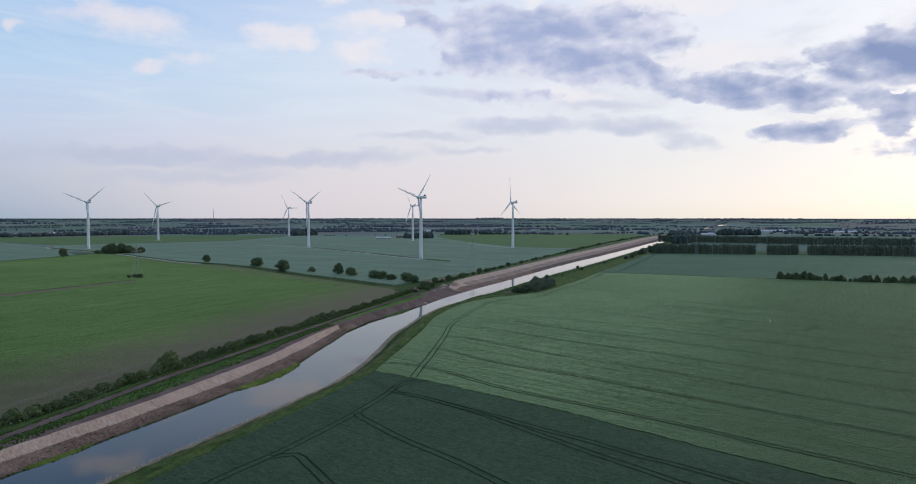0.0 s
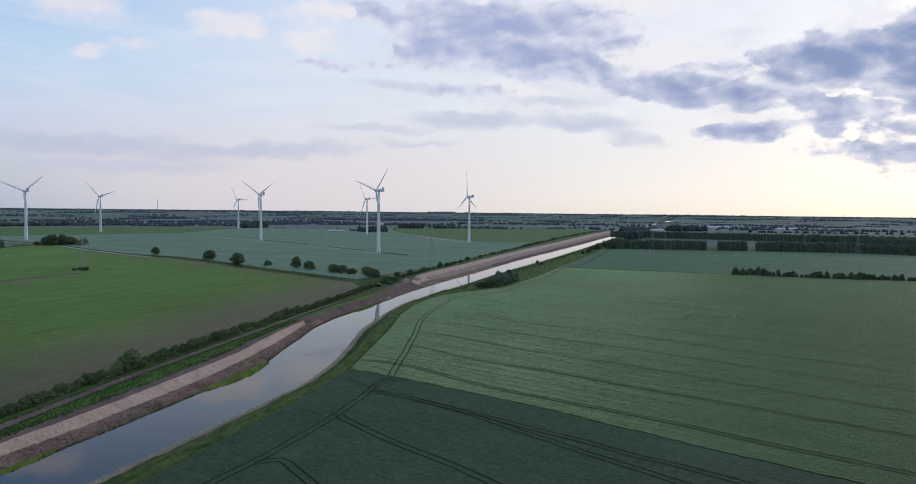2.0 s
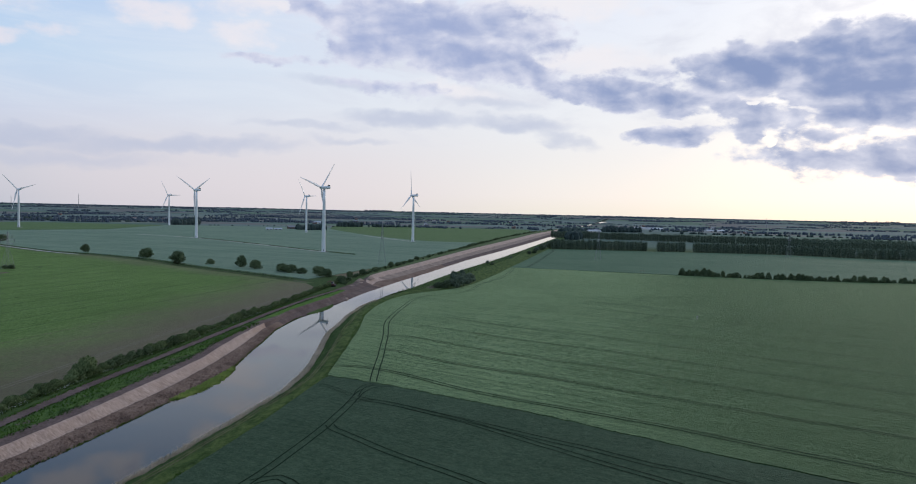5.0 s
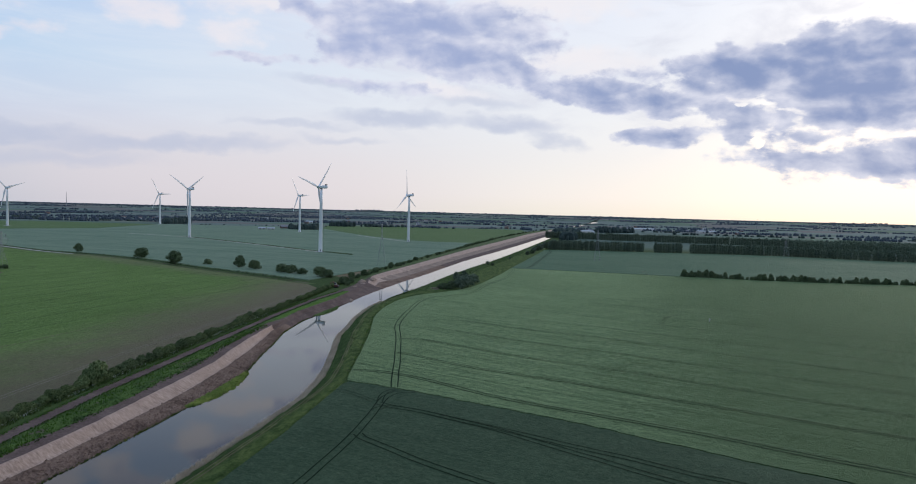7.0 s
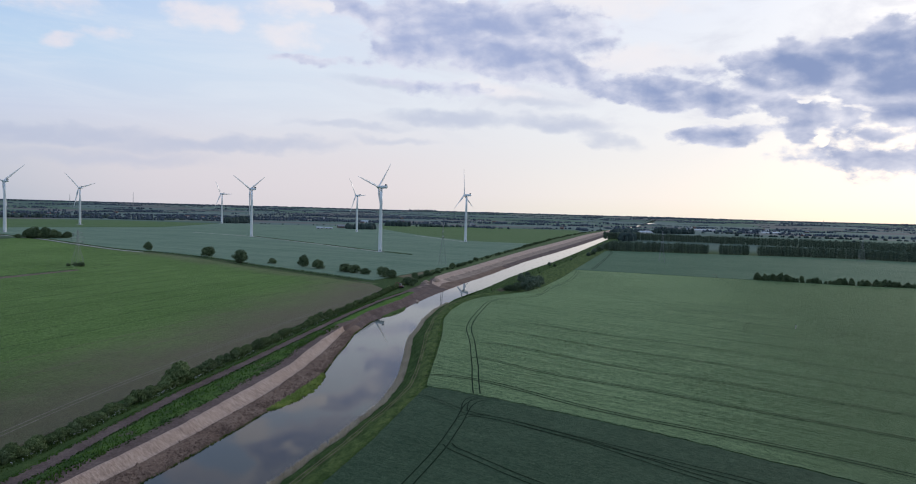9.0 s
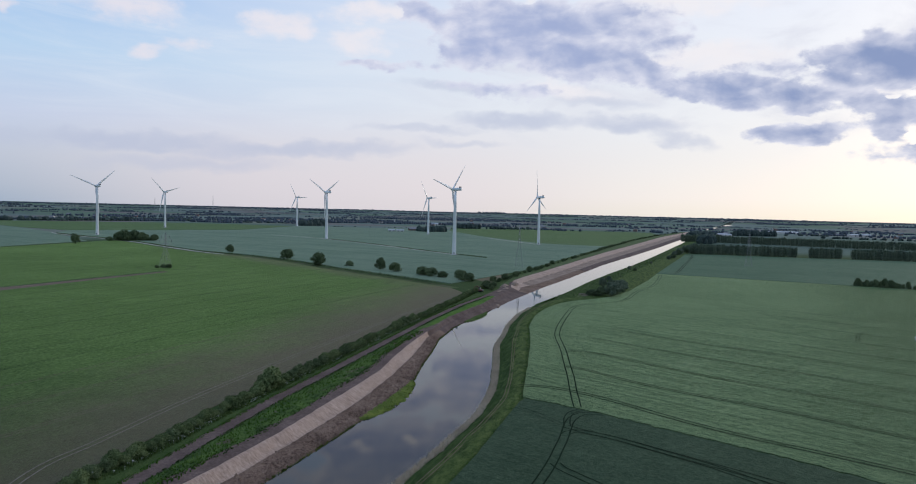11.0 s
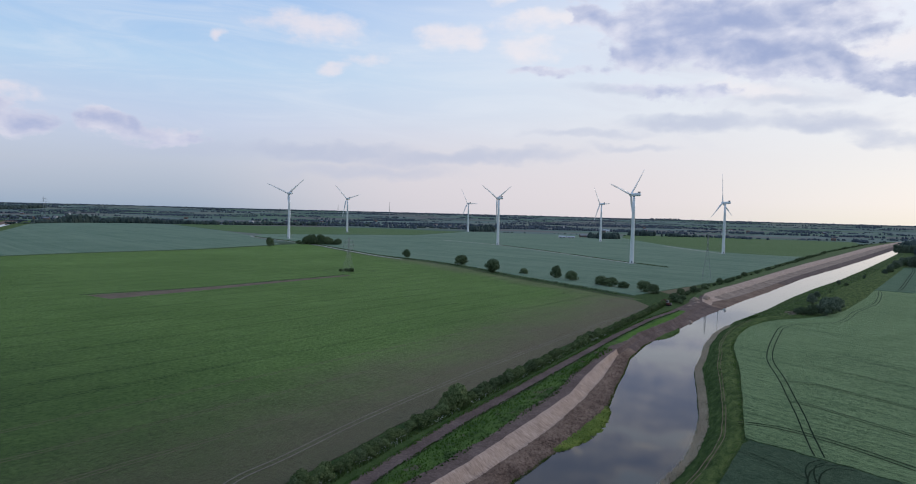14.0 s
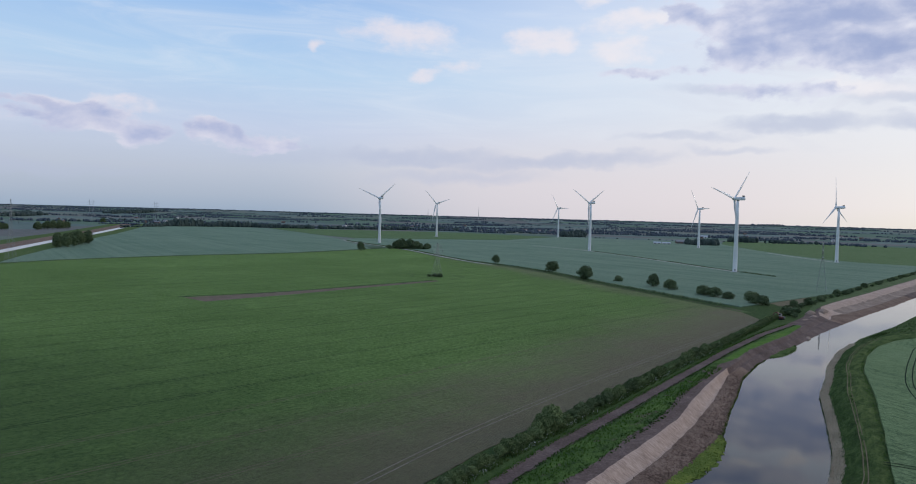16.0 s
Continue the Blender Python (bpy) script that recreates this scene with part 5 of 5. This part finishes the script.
# ---------------------------------------------------------------- far country
def far_clump(rng, verts, faces, x, y, w, h):
    """One low, uneven crown in a far belt of trees."""
    z0 = rise(x, y)
    base = len(verts)
    n = 6
    for zf, rf in ((-.02, .8), (.35, 1.0), (.75, .7)):
        for k in range(n):
            a = TAU * (k + rng.random() * .6) / n
            r = w / 2 * rf * rng.uniform(.75, 1.15)
            verts.append((x + r * math.cos(a), y + r * math.sin(a), z0 + h * (zf + rng.uniform(-.06, .06))))
    verts.append((x + rng.uniform(-.1, .1) * w, y, z0 + h))
    for q in range(2):
        for k in range(n):
            a, b = base + q * n + k, base + q * n + (k + 1) % n
            faces.append((a, b, b + n, a + n))
    for k in range(n):
        faces.append((base + 2 * n + k, base + 2 * n + (k + 1) % n, base + 3 * n))


def far_belt(label, rows, seed, name="far_trees", mat="leaf_far_haze", dense=1.9, crown=1.0):
    """rows: (x0, y0, x1, y1, count, depth, crown width, height)"""
    r = random.Random(seed)
    verts, faces = [], []
    for x0, y0, x1, y1, count, depth, w, h in rows:
        for i in range(int(count * dense)):
            f = r.random()
            k = r.uniform(.35, .85) * crown
            far_clump(r, verts, faces, lerp(x0, x1, f) + r.uniform(-depth, depth), lerp(y0, y1, f) + r.uniform(-depth, depth), w * k, h * r.uniform(.5, 1.05) * (.7 + .5 * k / crown))
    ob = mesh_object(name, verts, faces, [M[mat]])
    tagged(ob, label, "woodland", kind="stuff")


def polar(az, r):
    return r * math.sin(radians(az)), r * math.cos(radians(az))


near_rows = [(-475, 2010, -435, 2095, 60, 12, 14, 19), (-120, 1745, -70, 1760, 30, 14, 14, 16), (-40, 2120, 30, 2130, 30, 12, 14, 17), (60, 2160, 200, 2190, 30, 10, 12, 10),
             (-1106, 2306, -1006, 2229, 12, 3, 8, 6), (-1006, 2229, -725, 2224, 34, 3, 8, 6), (-725, 2224, -460, 2236, 26, 3, 9, 7), (-470, 1985, 500, 2200, 40, 3, 5, 3),
             (-1466, 1467, -1491, 1600, 60, 9, 12, 11), (-1480, 1570, -1460, 1660, 50, 14, 15, 23), (-1470, 1620, -1423, 1685, 40, 12, 12, 13), (-1423, 1685, -1351, 1777, 60, 12, 14, 17),
             (-1351, 1777, -1229, 1840, 70, 14, 12, 12), (-1229, 1840, -900, 2250, 120, 18, 14, 13), (-1500, 1420, -1440, 1440, 20, 5, 7, 5),
             (-2516, 1827, -2675, 2100, 120, 34, 22, 19), (-2811, 2563, -2936, 2989, 150, 34, 20, 17), (-2100, 1900, -1700, 2150, 50, 20, 14, 9), (-2300, 1500, -1900, 1700, 25, 6, 9, 6),
             (445, 1390, 560, 1640, 60, 12, 14, 17), (520, 1640, 600, 1800, 40, 20, 16, 20), (780, 2050, 905, 2080, 45, 16, 14, 20), (560, 1700, 700, 2000, 30, 10, 9, 8),
             (900, 1700, 1500, 1500, 30, 6, 10, 7), (1000, 2000, 1700, 1800, 60, 8, 10, 8), (600, 2150, 1200, 2250, 30, 8, 12, 8), (1150, 1250, 1900, 1050, 70, 14, 12, 10)]
far_belt("scattered dark hedgerow trees and copses", near_rows, 3, mat="leaf_wood", dense=1.3, crown=1.6)
rows2 = []
rr = random.Random(17)
for k in range(170):
    az = rr.uniform(-66, 50)
    r = 2250 + 2500 * rr.random() ** 1.1
    x0, y0 = polar(az, r)
    half = rr.uniform(.8, 4.2)
    x1, y1 = polar(az + half, r + rr.uniform(-120, 120))
    ln = math.hypot(x1 - x0, y1 - y0)
    dens = rr.choice((.05, .08, .12, .18))
    rows2.append((x0, y0, x1, y1, max(4, int(ln * dens)), rr.choice((4, 6, 12, 30)), rr.uniform(9, 16), rr.uniform(5, 10)))
for k in range(50):
    az = rr.uniform(-68, 50)
    r = rr.uniform(3250, 4680)
    (x0, y0), (x1, y1) = polar(az, r), polar(az + rr.uniform(2.5, 8), r + rr.uniform(-80, 80))
    rows2.append((x0, y0, x1, y1, int(math.hypot(x1 - x0, y1 - y0) * .11), 14, 16, rr.uniform(4, 8)))
# denser villages and woods behind the turbines
for az0, az1, r, dens in ((-36, -22, 2350, .22), (-22, -9, 2550, .20), (-9, 4, 2600, .2), (-55, -38, 2600, .15), (4, 12, 2900, .15), (-30, -5, 2950, .15), (10, 30, 3000, .08), (-8, 8, 3400, .12),
                          (25, 44, 2700, .10)):
    (x0, y0), (x1, y1) = polar(az0, r), polar(az1, r)
    rows2.append((x0, y0, x1, y1, int(math.hypot(x1 - x0, y1 - y0) * dens * .8), 36, 15, 10))
for r in (3650, 4000, 4300, 4520):
    az = -70.0
    while az < 54:
        wide = rr.uniform(1.5, 7)
        (x0, y0), (x1, y1) = polar(az, r), polar(az + wide, r)
        rows2.append((x0, y0, x1, y1, int(r * radians(wide) * .06), 12, 20, rr.uniform(3, 5)))
        az += wide + rr.uniform(1, 6)
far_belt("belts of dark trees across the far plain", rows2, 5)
rows3 = []
for k in range(-70, 56, 3):
    x0, y0 = polar(k, 4700 + 60 * math.sin(k * 1.7))
    x1, y1 = polar(k + 3.2, 4700 + 60 * math.sin(k * 2.3))
    rows3.append((x0, y0, x1, y1, 50, 60, 26, rr.uniform(3, 5)))
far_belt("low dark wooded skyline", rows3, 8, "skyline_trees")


# ---------------------------------------------------------------- pylons
def pylon(x, y, h, turn, label, wide=7.0):
    base = thing("pylon", label, "pylon", "power line pylons")
    base.matrix_basis = pose(x, y, rise(x, y), 0, 0, turn)

    def half(z):
        f = z / h
        return lerp(wide / 2, 0.9, smooth(f / .62)) if f < .62 else lerp(0.9, .25, (f - .62) / .38)
    for sx, sy in ((1, 1), (1, -1), (-1, -1), (-1, 1)):
        bm = bmesh.new()
        zs = [0, h * .16, h * .31, h * .46, h * .62, h * .8, h]
        for a, b in zip(zs, zs[1:]):
            beam(bm, (sx * half(a), sy * half(a), a), (sx * half(b), sy * half(b), b), wide * .014)
        part("leg", bm, M["steel"], base)
    bm = bmesh.new()
    zs = [h * k / 14 for k in range(15)]
    for a, b in zip(zs, zs[1:]):
        p, q = half(a), half(b)
        for (ax, ay), (bx, by) in (((1, 1), (-1, 1)), ((-1, 1), (-1, -1)), ((-1, -1), (1, -1)), ((1, -1), (1, 1))):
            beam(bm, (ax * p, ay * p, a), (bx * q, by * q, b), wide * .0065)
            beam(bm, (bx * p, by * p, a), (ax * q, ay * q, b), wide * .0065)
    part("bracing", bm, M["steel"], base)
    for z, w in ((.66, 6.4), (.78, 8.4), (.90, 5.6)):
        bm = bmesh.new()
        for side in (-1, 1):
            beam(bm, (0, 0.4, z * h), (side * w, 0, z * h + .3), .14)
            beam(bm, (0, -0.4, z * h), (side * w, 0, z * h + .3), .14)
            beam(bm, (0, 0, z * h + 1.8), (side * w, 0, z * h + .3), .12)
        arm = part("crossarm", bm, M["steel"], base)
        for side in (-1, 1):
            bm = bm_rings([circle(.14, z * h + .2 - k * .35, 6, side * w) for k in range(8)])
            part("insulator", bm, M["grey_dark"], arm)
    return base


for x, y, h, turn in ((-655, 506, 57, 70), (-291, 622, 30, 72), (15, 703, 42, 72), (277, 795, 37, 70), (585, 876, 37, 70)):
    pylon(x, y, h, turn + 8, "grey steel lattice pylon standing at a field edge")
for az, r in ((-48.95, 2600), (-48.72, 2640), (-44.58, 2620), (-44.42, 2680)):
    x, y = polar(az, r)
    pylon(x - 65, y + 74, 70, 30, "far grey lattice pylon on the skyline", 11.0)
for az, r, h in ((-23.7, 4300, 58), (-19.6, 4200, 80), (33.2, 3600, 45)):
    x, y = polar(az, r)
    mast = thing("radio_mast", "thin far mast on the skyline", "mast")
    mast.location = (x, y, rise(x, y))
    part("shaft", bm_rings([circle(1.6, 0, 6), circle(1.2, h * .6, 6), circle(.5, h, 6)]), M["steel"], mast)


# ---------------------------------------------------------------- buildings
def barn(x, y, turn, w, d, h, ridge, wall, roof, label, doors=2):
    base = thing("barn", label, "barn")
    base.matrix_basis = pose(x, y, rise(x, y), 0, 0, turn)
    for sy in (-1, 1):
        part("wall", bm_box(w, .3, h, pose(0, sy * (d / 2 - .15), h / 2)), M[wall], base)
    for sx in (-1, 1):
        bm = bmesh.new()
        xs = (sx * w / 2, sx * (w / 2 - .3))
        prof = [(-d / 2, 0), (d / 2, 0), (d / 2, h), (0, h + ridge - .1), (-d / 2, h)]
        a = [bm.verts.new((xs[0], p, q)) for p, q in prof]
        b = [bm.verts.new((xs[1], p, q)) for p, q in prof]
        bm.faces.new(a)
        bm.faces.new(b[::-1])
        for i in range(5):
            bm.faces.new((a[i], b[i], b[(i + 1) % 5], a[(i + 1) % 5]))
        bmesh.ops.recalc_face_normals(bm, faces=bm.faces[:])
        part("gable", bm, M[wall], base)
    sl = math.hypot(d / 2 + .6, ridge)
    ang = math.degrees(math.atan2(ridge, d / 2))
    for sy in (-1, 1):
        part("roof", bm_box(w + .8, sl, .22, pose(0, sy * (d / 4 + .1), h + ridge / 2 + .1, -sy * ang)), M[roof], base)
    for k in range(doors):
        part("door", bm_box(min(4, w / 4), .16, h * .75, pose((k + .5) * w / doors - w / 2, -d / 2 - .06, h * .375), .05), M["grey_dark"], base)


barn(-196, 1702, 8, 16, 9, 3.2, 2.4, "wall_pale", "roof_light", "low pale farm barn with a light roof")
barn(-176, 1706, 8, 18, 9, 3.0, 2.0, "wall_pale", "roof_light", "low pale farm barn with a light roof")
barn(-150, 1800, 20, 22, 12, 5.0, 3.4, "brick", "roof_grey", "brick farm building with a dark roof")
barn(715, 1985, 12, 30, 14, 5, 3.2, "wall_pale", "roof_light", "wide pale farm shed among trees")
barn(738, 2003, 12, 20, 12, 4, 3.0, "wall_pale", "roof_light", "wide pale farm shed among trees")
barn(-112, 2480, 5, 24, 14, 5, 3.5, "wall_pale", "roof_light", "pale farm shed far across the plain")
barn(1130, 2500, 0, 120, 24, 5, 3.0, "wall_pale", "roof_light", "long pale poultry shed far across the plain")
barn(1310, 2330, 0, 70, 22, 5, 3.0, "wall_pale", "roof_light", "long pale poultry shed far across the plain")
hr = random.Random(23)
for k in range(46):
    az = hr.choice((-34, -30, -26, -21, -17, -12, -7, -3, 2, 8, 14, 22, 30, -50, -44)) + hr.uniform(-2.2, 2.2)
    x, y = polar(az, hr.uniform(2280, 3300))
    barn(x, y, hr.uniform(-30, 30), hr.uniform(10, 16), hr.uniform(7, 9), 4.8, 3.2, hr.choice(("brick", "wall_pale", "brick")), hr.choice(("roof_grey", "roof_grey", "brick")),
         "far village house with a pitched roof", 1)


# ---------------------------------------------------------------- small things by the river
def excavator(x, y, turn):
    base = thing("excavator", "small tracked digger in white and red on the bank", "excavator")
    base.matrix_basis = pose(x, y, 0.05, 0, 0, turn)
    for sx in (-1, 1):
        ring = [(sx * 1.0, 0, 0)]
        rings = []
        for w in (-.25, .25):
            rings.append([(sx * 1.05 + w, 1.45 * math.copysign(abs(math.cos(a)) ** .6, math.cos(a)), .42 + .42 * math.sin(a)) for a in [TAU * k / 20 for k in range(20)]])
        part("track", bm_rings(rings), M["tyre"], base)
    body = part("body", bm_box(2.3, 2.5, 1.0, pose(0, -.2, 1.45), .12), M["red_paint"], base)
    part("counterweight", bm_box(2.2, .6, 1.1, pose(0, -1.6, 1.5), .2), M["grey_dark"], body)
    cab = part("cab", bm_box(1.0, 1.4, 1.6, pose(-.55, .35, 2.7), .1), M["concrete"], base)
    part("window", bm_box(1.04, 1.0, .8, pose(-.55, .4, 2.95)), M["pane"], cab)
    bm = bmesh.new()
    beam(bm, (.3, .9, 1.8), (.3, 2.6, 4.0), .38)
    beam(bm, (.3, 2.5, 3.95), (.3, 4.6, 3.2), .34)
    part("boom", bm, M["red_paint"], base)
    bm = bmesh.new()
    beam(bm, (.3, 4.5, 3.4), (.3, 4.9, 1.0), .28)
    part("stick", bm, M["red_paint"], base)
    part("bucket", bm_box(.9, .7, .7, pose(.3, 5.0, .6, 20), .12), M["grey_dark"], base)


excavator(-30, 501, 60)


def goal_frame(x, y, w, h, label):
    base = thing("timber_frame", label, "timber frame")
    base.location = (x, y, 0)
    for sx in (-1, 1):
        part("post", bm_box(.18, .18, h, pose(sx * w / 2, 0, h / 2), .02), M["timber"], base)
    part("rail", bm_box(w + .3, .16, .18, pose(0, 0, h + .09), .02), M["timber"], base)


goal_frame(250, 612, 3.4, 3.6, "brown timber pole frame at the field edge")


def marker(x, y):
    base = thing("marker_post", "pale marker post standing in the barley", "post")
    base.location = (x, y, 0)
    part("post", bm_box(.22, .22, 2.6, pose(0, 0, 1.3), .03), M["wall_pale"], base)
    part("board", bm_box(.9, .06, .35, pose(0, -.14, 2.0), .01), M["wall_pale"], base)


marker(160.7, 348.8)


# ---------------------------------------------------------------- reeds, grass tufts and clods along the banks
def tufts(name, label, category, mat, s0, s1, d_of, spread, count, h0, h1, w, z_of, seed):
    r = random.Random(seed)
    verts, faces = [], []
    for i in range(count):
        s = r.uniform(s0, s1)
        d = d_of(s) + r.uniform(*spread)
        x, y = xy(s, d)
        z = z_of(s, d)
        for k in range(3):
            a = r.uniform(0, TAU)
            h = r.uniform(h0, h1)
            ux, uy = math.cos(a) * w, math.sin(a) * w
            lx, ly = r.uniform(-.3, .3) * h, r.uniform(-.3, .3) * h
            b = len(verts)
            verts += [(x - ux, y - uy, z - .1), (x + ux, y + uy, z - .1), (x + lx + ux * .3, y + ly + uy * .3, z + h)]
            faces.append((b, b + 1, b + 2))
    ob = mesh_object(name, verts, faces, [M[mat]])
    tagged(ob, label, category, kind="stuff")


tufts("reeds", "dry beige reed fringe at the water edge", "reeds", "reed_blade_lit", 95, 415, WATER_R, (.0, 2.6), 5600, .7, 1.6, .11, lambda s, d: lerp(-3, -2.2, min(1, max(0, (d - WATER_R(s)) / 3.4))), 61)
tufts("rank_grass", "tall dark grass on the river bank slope", "grass", "grass_rank", 95, 460, WATER_R, (3.4, 9.0), 2600, .4, .9, .25, lambda s, d: lerp(-2.2, -.2, min(1, (d - WATER_R(s) - 3) / 6)), 62)
tufts("rank_grass", "tall dark grass between hedge and track", "grass", "grass", 95, 480, HEDGE, (1.4, 3.4), 2200, .3, .7, .22, lambda s, d: 0.05, 63)
tufts("weeds", "fresh green weeds between track and bank", "weeds", "grass_fresh", 95, 300, TRACK, (3.4, 8.0), 1500, .2, .6, .22, lambda s, d: 0.25, 64)


def clods(s0, s1, count, seed):
    r = random.Random(seed)
    verts, faces = [], []
    for i in range(count):
        s = r.uniform(s0, s1)
        f = r.random()
        d = lerp(LEDGE(s), WATER_L(s), f ** .7)
        x, y = xy(s, d)
        z = lerp(-1.6, -3.0, f ** .84)
        q = r.uniform(.15, .5) * (1.3 if f > .8 else 1)
        b = len(verts)
        verts += [(x + q * r.uniform(.6, 1), y, z), (x, y + q * r.uniform(.6, 1), z), (x - q * r.uniform(.6, 1), y, z), (x, y - q * r.uniform(.6, 1), z), (x, y, z + q * r.uniform(.5, .9)), (x, y, z - q)]
        for k in range(4):
            faces += [(b + k, b + (k + 1) % 4, b + 4), (b + (k + 1) % 4, b + k, b + 5)]
    ob = mesh_object("clay_clods", verts, faces, [M["clay_wet"]])
    tagged(ob, "loose brown clay clods on the lower bank", "clods", kind="stuff")


tufts("rank_grass", "yellow-green tussocks along the edge of the crop", "grass", "grass_fresh", 95, 440, CROP_R, (-3.2, -.6), 2200, .15, .40, .16, lambda s, d: 0.1, 67)
tufts("rank_grass", "mixed green tussocks on the broad river bank", "grass", "grass_fresh", 445, 1000, lambda s: lerp(WATER_R(s), CROP_R(s), .5), (-16, 16), 2000, .15, .4, .14,
      lambda s, d: 0.0 if WATER_R(s) + 6 < d < CROP_R(s) - .5 else -9.0, 68)
tufts("rank_grass", "dark nettle tussocks on the broad river bank", "grass", "grass_rank", 445, 1000, lambda s: lerp(WATER_R(s), CROP_R(s), .5), (-16, 16), 800, .3, .8, .22,
      lambda s, d: 0.0 if WATER_R(s) + 6 < d < CROP_R(s) - .5 else -9.0, 69)


def umbels(s0, s1, count, seed):
    """Flat white flower heads on thin stalks, in loose drifts."""
    r = random.Random(seed)
    verts, faces = [], []
    while len(faces) < count * 7:
        s = r.uniform(s0, s1)
        if rough(s, 13.0, 0.08) < -0.15:
            continue
        x, y = xy(s, HEDGE(s) + r.uniform(1.5, 3.2))
        h, q = r.uniform(.5, .9), r.uniform(.05, .11)
        b = len(verts)
        verts += [(x + q * math.cos(TAU * k / 6), y + q * math.sin(TAU * k / 6), h + r.uniform(-.02, .02)) for k in range(6)] + [(x, y, h + .05), (x - .01, y, 0), (x + .01, y, 0)]
        faces += [(b + k, b + (k + 1) % 6, b + 6) for k in range(6)] + [(b + 7, b + 8, b + 6)]
    tagged(mesh_object("flowers", verts, faces, [M["blossom"]]), "white cow parsley in bloom along the hedge foot", "wild flowers", kind="stuff")


umbels(95, 330, 420, 70)
tufts("rank_grass", "grass creeping over the edges of the riverside track", "grass", "grass_fresh", 95, 440, TRACK, (-3.0, -1.7), 3200, .08, .28, .20, lambda s, d: 0.05, 73)
tufts("rank_grass", "grass creeping over the edges of the riverside track", "grass", "verge", 95, 440, TRACK, (1.6, 3.0), 3200, .08, .30, .22, lambda s, d: 0.10, 74)
tufts("rank_grass", "sparse weeds on the bare soil above the cut bank", "weeds", "verge", 95, 300, CREST, (-7.5, -3.0), 1500, .08, .30, .22, lambda s, d: 0.30, 75)


clods(96, 302, 3200, 71)


def low_hedge(points, label, w=2.2, h=1.3, gap=1.3, seed=5):
    """A low unbroken line of thorn and rank growth."""
    r = random.Random(seed)
    verts, faces = [], []
    for x, y in smooth_path(points, gap):
        if noise.noise((x * .02, y * .02, 5.0)) > .35:
            continue
        far_clump(r, verts, faces, x + r.uniform(-.4, .4), y + r.uniform(-.4, .4), w * r.uniform(.7, 1.3), h * r.uniform(.5, 1.3))
    ob = mesh_object("low_hedge", verts, faces, [M["leaf"]])
    tagged(ob, label, "hedge", kind="stuff")


low_hedge(offset_path(ditch, 4 if offset_path(ditch, 4)[10][1] > ditch[10][1] else -4)[3:-4], "low dark thorn hedge along the field ditch")
low_hedge([(-254, 1206), (-149, 1051), (-66, 918), (-10, 838)], "low dark hedge beside the turbine track", 3.0, 1.6, 2.0, 6)
low_hedge([(-366, 400), (-331, 459), (-306, 525), (-282, 590)], "low weedy line along the unsown strip", 1.4, .6, 1.0, 7)
low_hedge(L1_TOP[:5], "low dark weedy line between two fields", 1.8, .8, 1.4, 8)


def brush_heap():
    """A grey heap of cut branches beside the bushes."""
    r = random.Random(44)
    bm = bmesh.new()
    for i in range(420):
        s0, d0 = r.gauss(478, 5.0), r.gauss(-139, 2.2)
        x, y = xy(s0, d0)
        a, l = r.uniform(0, TAU), r.uniform(.8, 2.4)
        z = .15 + max(0, 1.0 - abs(s0 - 478) / 9) * r.random()
        beam(bm, (x, y, z), (x + l * math.cos(a), y + l * math.sin(a), z + r.uniform(-.1, .5)), r.uniform(.06, .14))
    me = bpy.data.meshes.new("brushwood_heap")
    bm.to_mesh(me)
    bm.free()
    me.materials.append(M["reed_dry"])
    tagged(new("brushwood_heap", me), "grey heap of cut brushwood by the river bushes", "brushwood", kind="stuff")


brush_heap()

tufts("reeds", "green reed and sedge along the right water edge", "reeds", "grass", 95, 415, WATER_R, (-.3, .25), 450, .3, .7, .12, lambda s, d: -3.0, 65)
tufts("shore_weed", "dark green weed fringe at the foot of the clay bank", "weeds", "weed", 100, 345, WATER_L, (-.5, .5), 2600, .10, .35, .2, lambda s, d: -3.0, 66)


def spoil_heap(s0, d0, long, wide, high, seed, foot=-0.25):
    """A low dumped mound of clay."""
    r = random.Random(seed)
    verts, faces = [], []
    n, m = 14, 8
    for i in range(n):
        for j in range(m):
            u, v = i / (n - 1) * 2 - 1, j / (m - 1) * 2 - 1
            q = max(0.0, 1 - u * u) * max(0.0, 1 - v * v)
            x, y = xy(s0 + u * long / 2, d0 + v * wide / 2)
            verts.append((x, y, foot + high * q ** .7 * (1 + .5 * noise.noise((x * .5, y * .5, seed))) + r.uniform(0, .12) * q))
    for i in range(n - 1):
        for j in range(m - 1):
            a = i * m + j
            faces.append((a, a + 1, a + m + 1, a + m))
    ob = mesh_object("spoil_heap", verts, faces, [M["clay_spoil"]], None, True)
    if ob.data.polygons[0].normal.z < 0:
        ob.data.flip_normals()
    tagged(ob, "low dumped heap of pale clay on the bank", "spoil heap", "clay spoil heaps")


for i, h in enumerate(((470, -198, 9, 4, .6), (501, -204, 12, 5, 1.9), (517, -201, 14, 5, 2.1), (489, -199, 8, 4, .8))):
    spoil_heap(*h, 80 + i)
spoil_heap(*sd(-21.2, 456.8), 4.5, 2.6, 1.5, 91, -3.3)
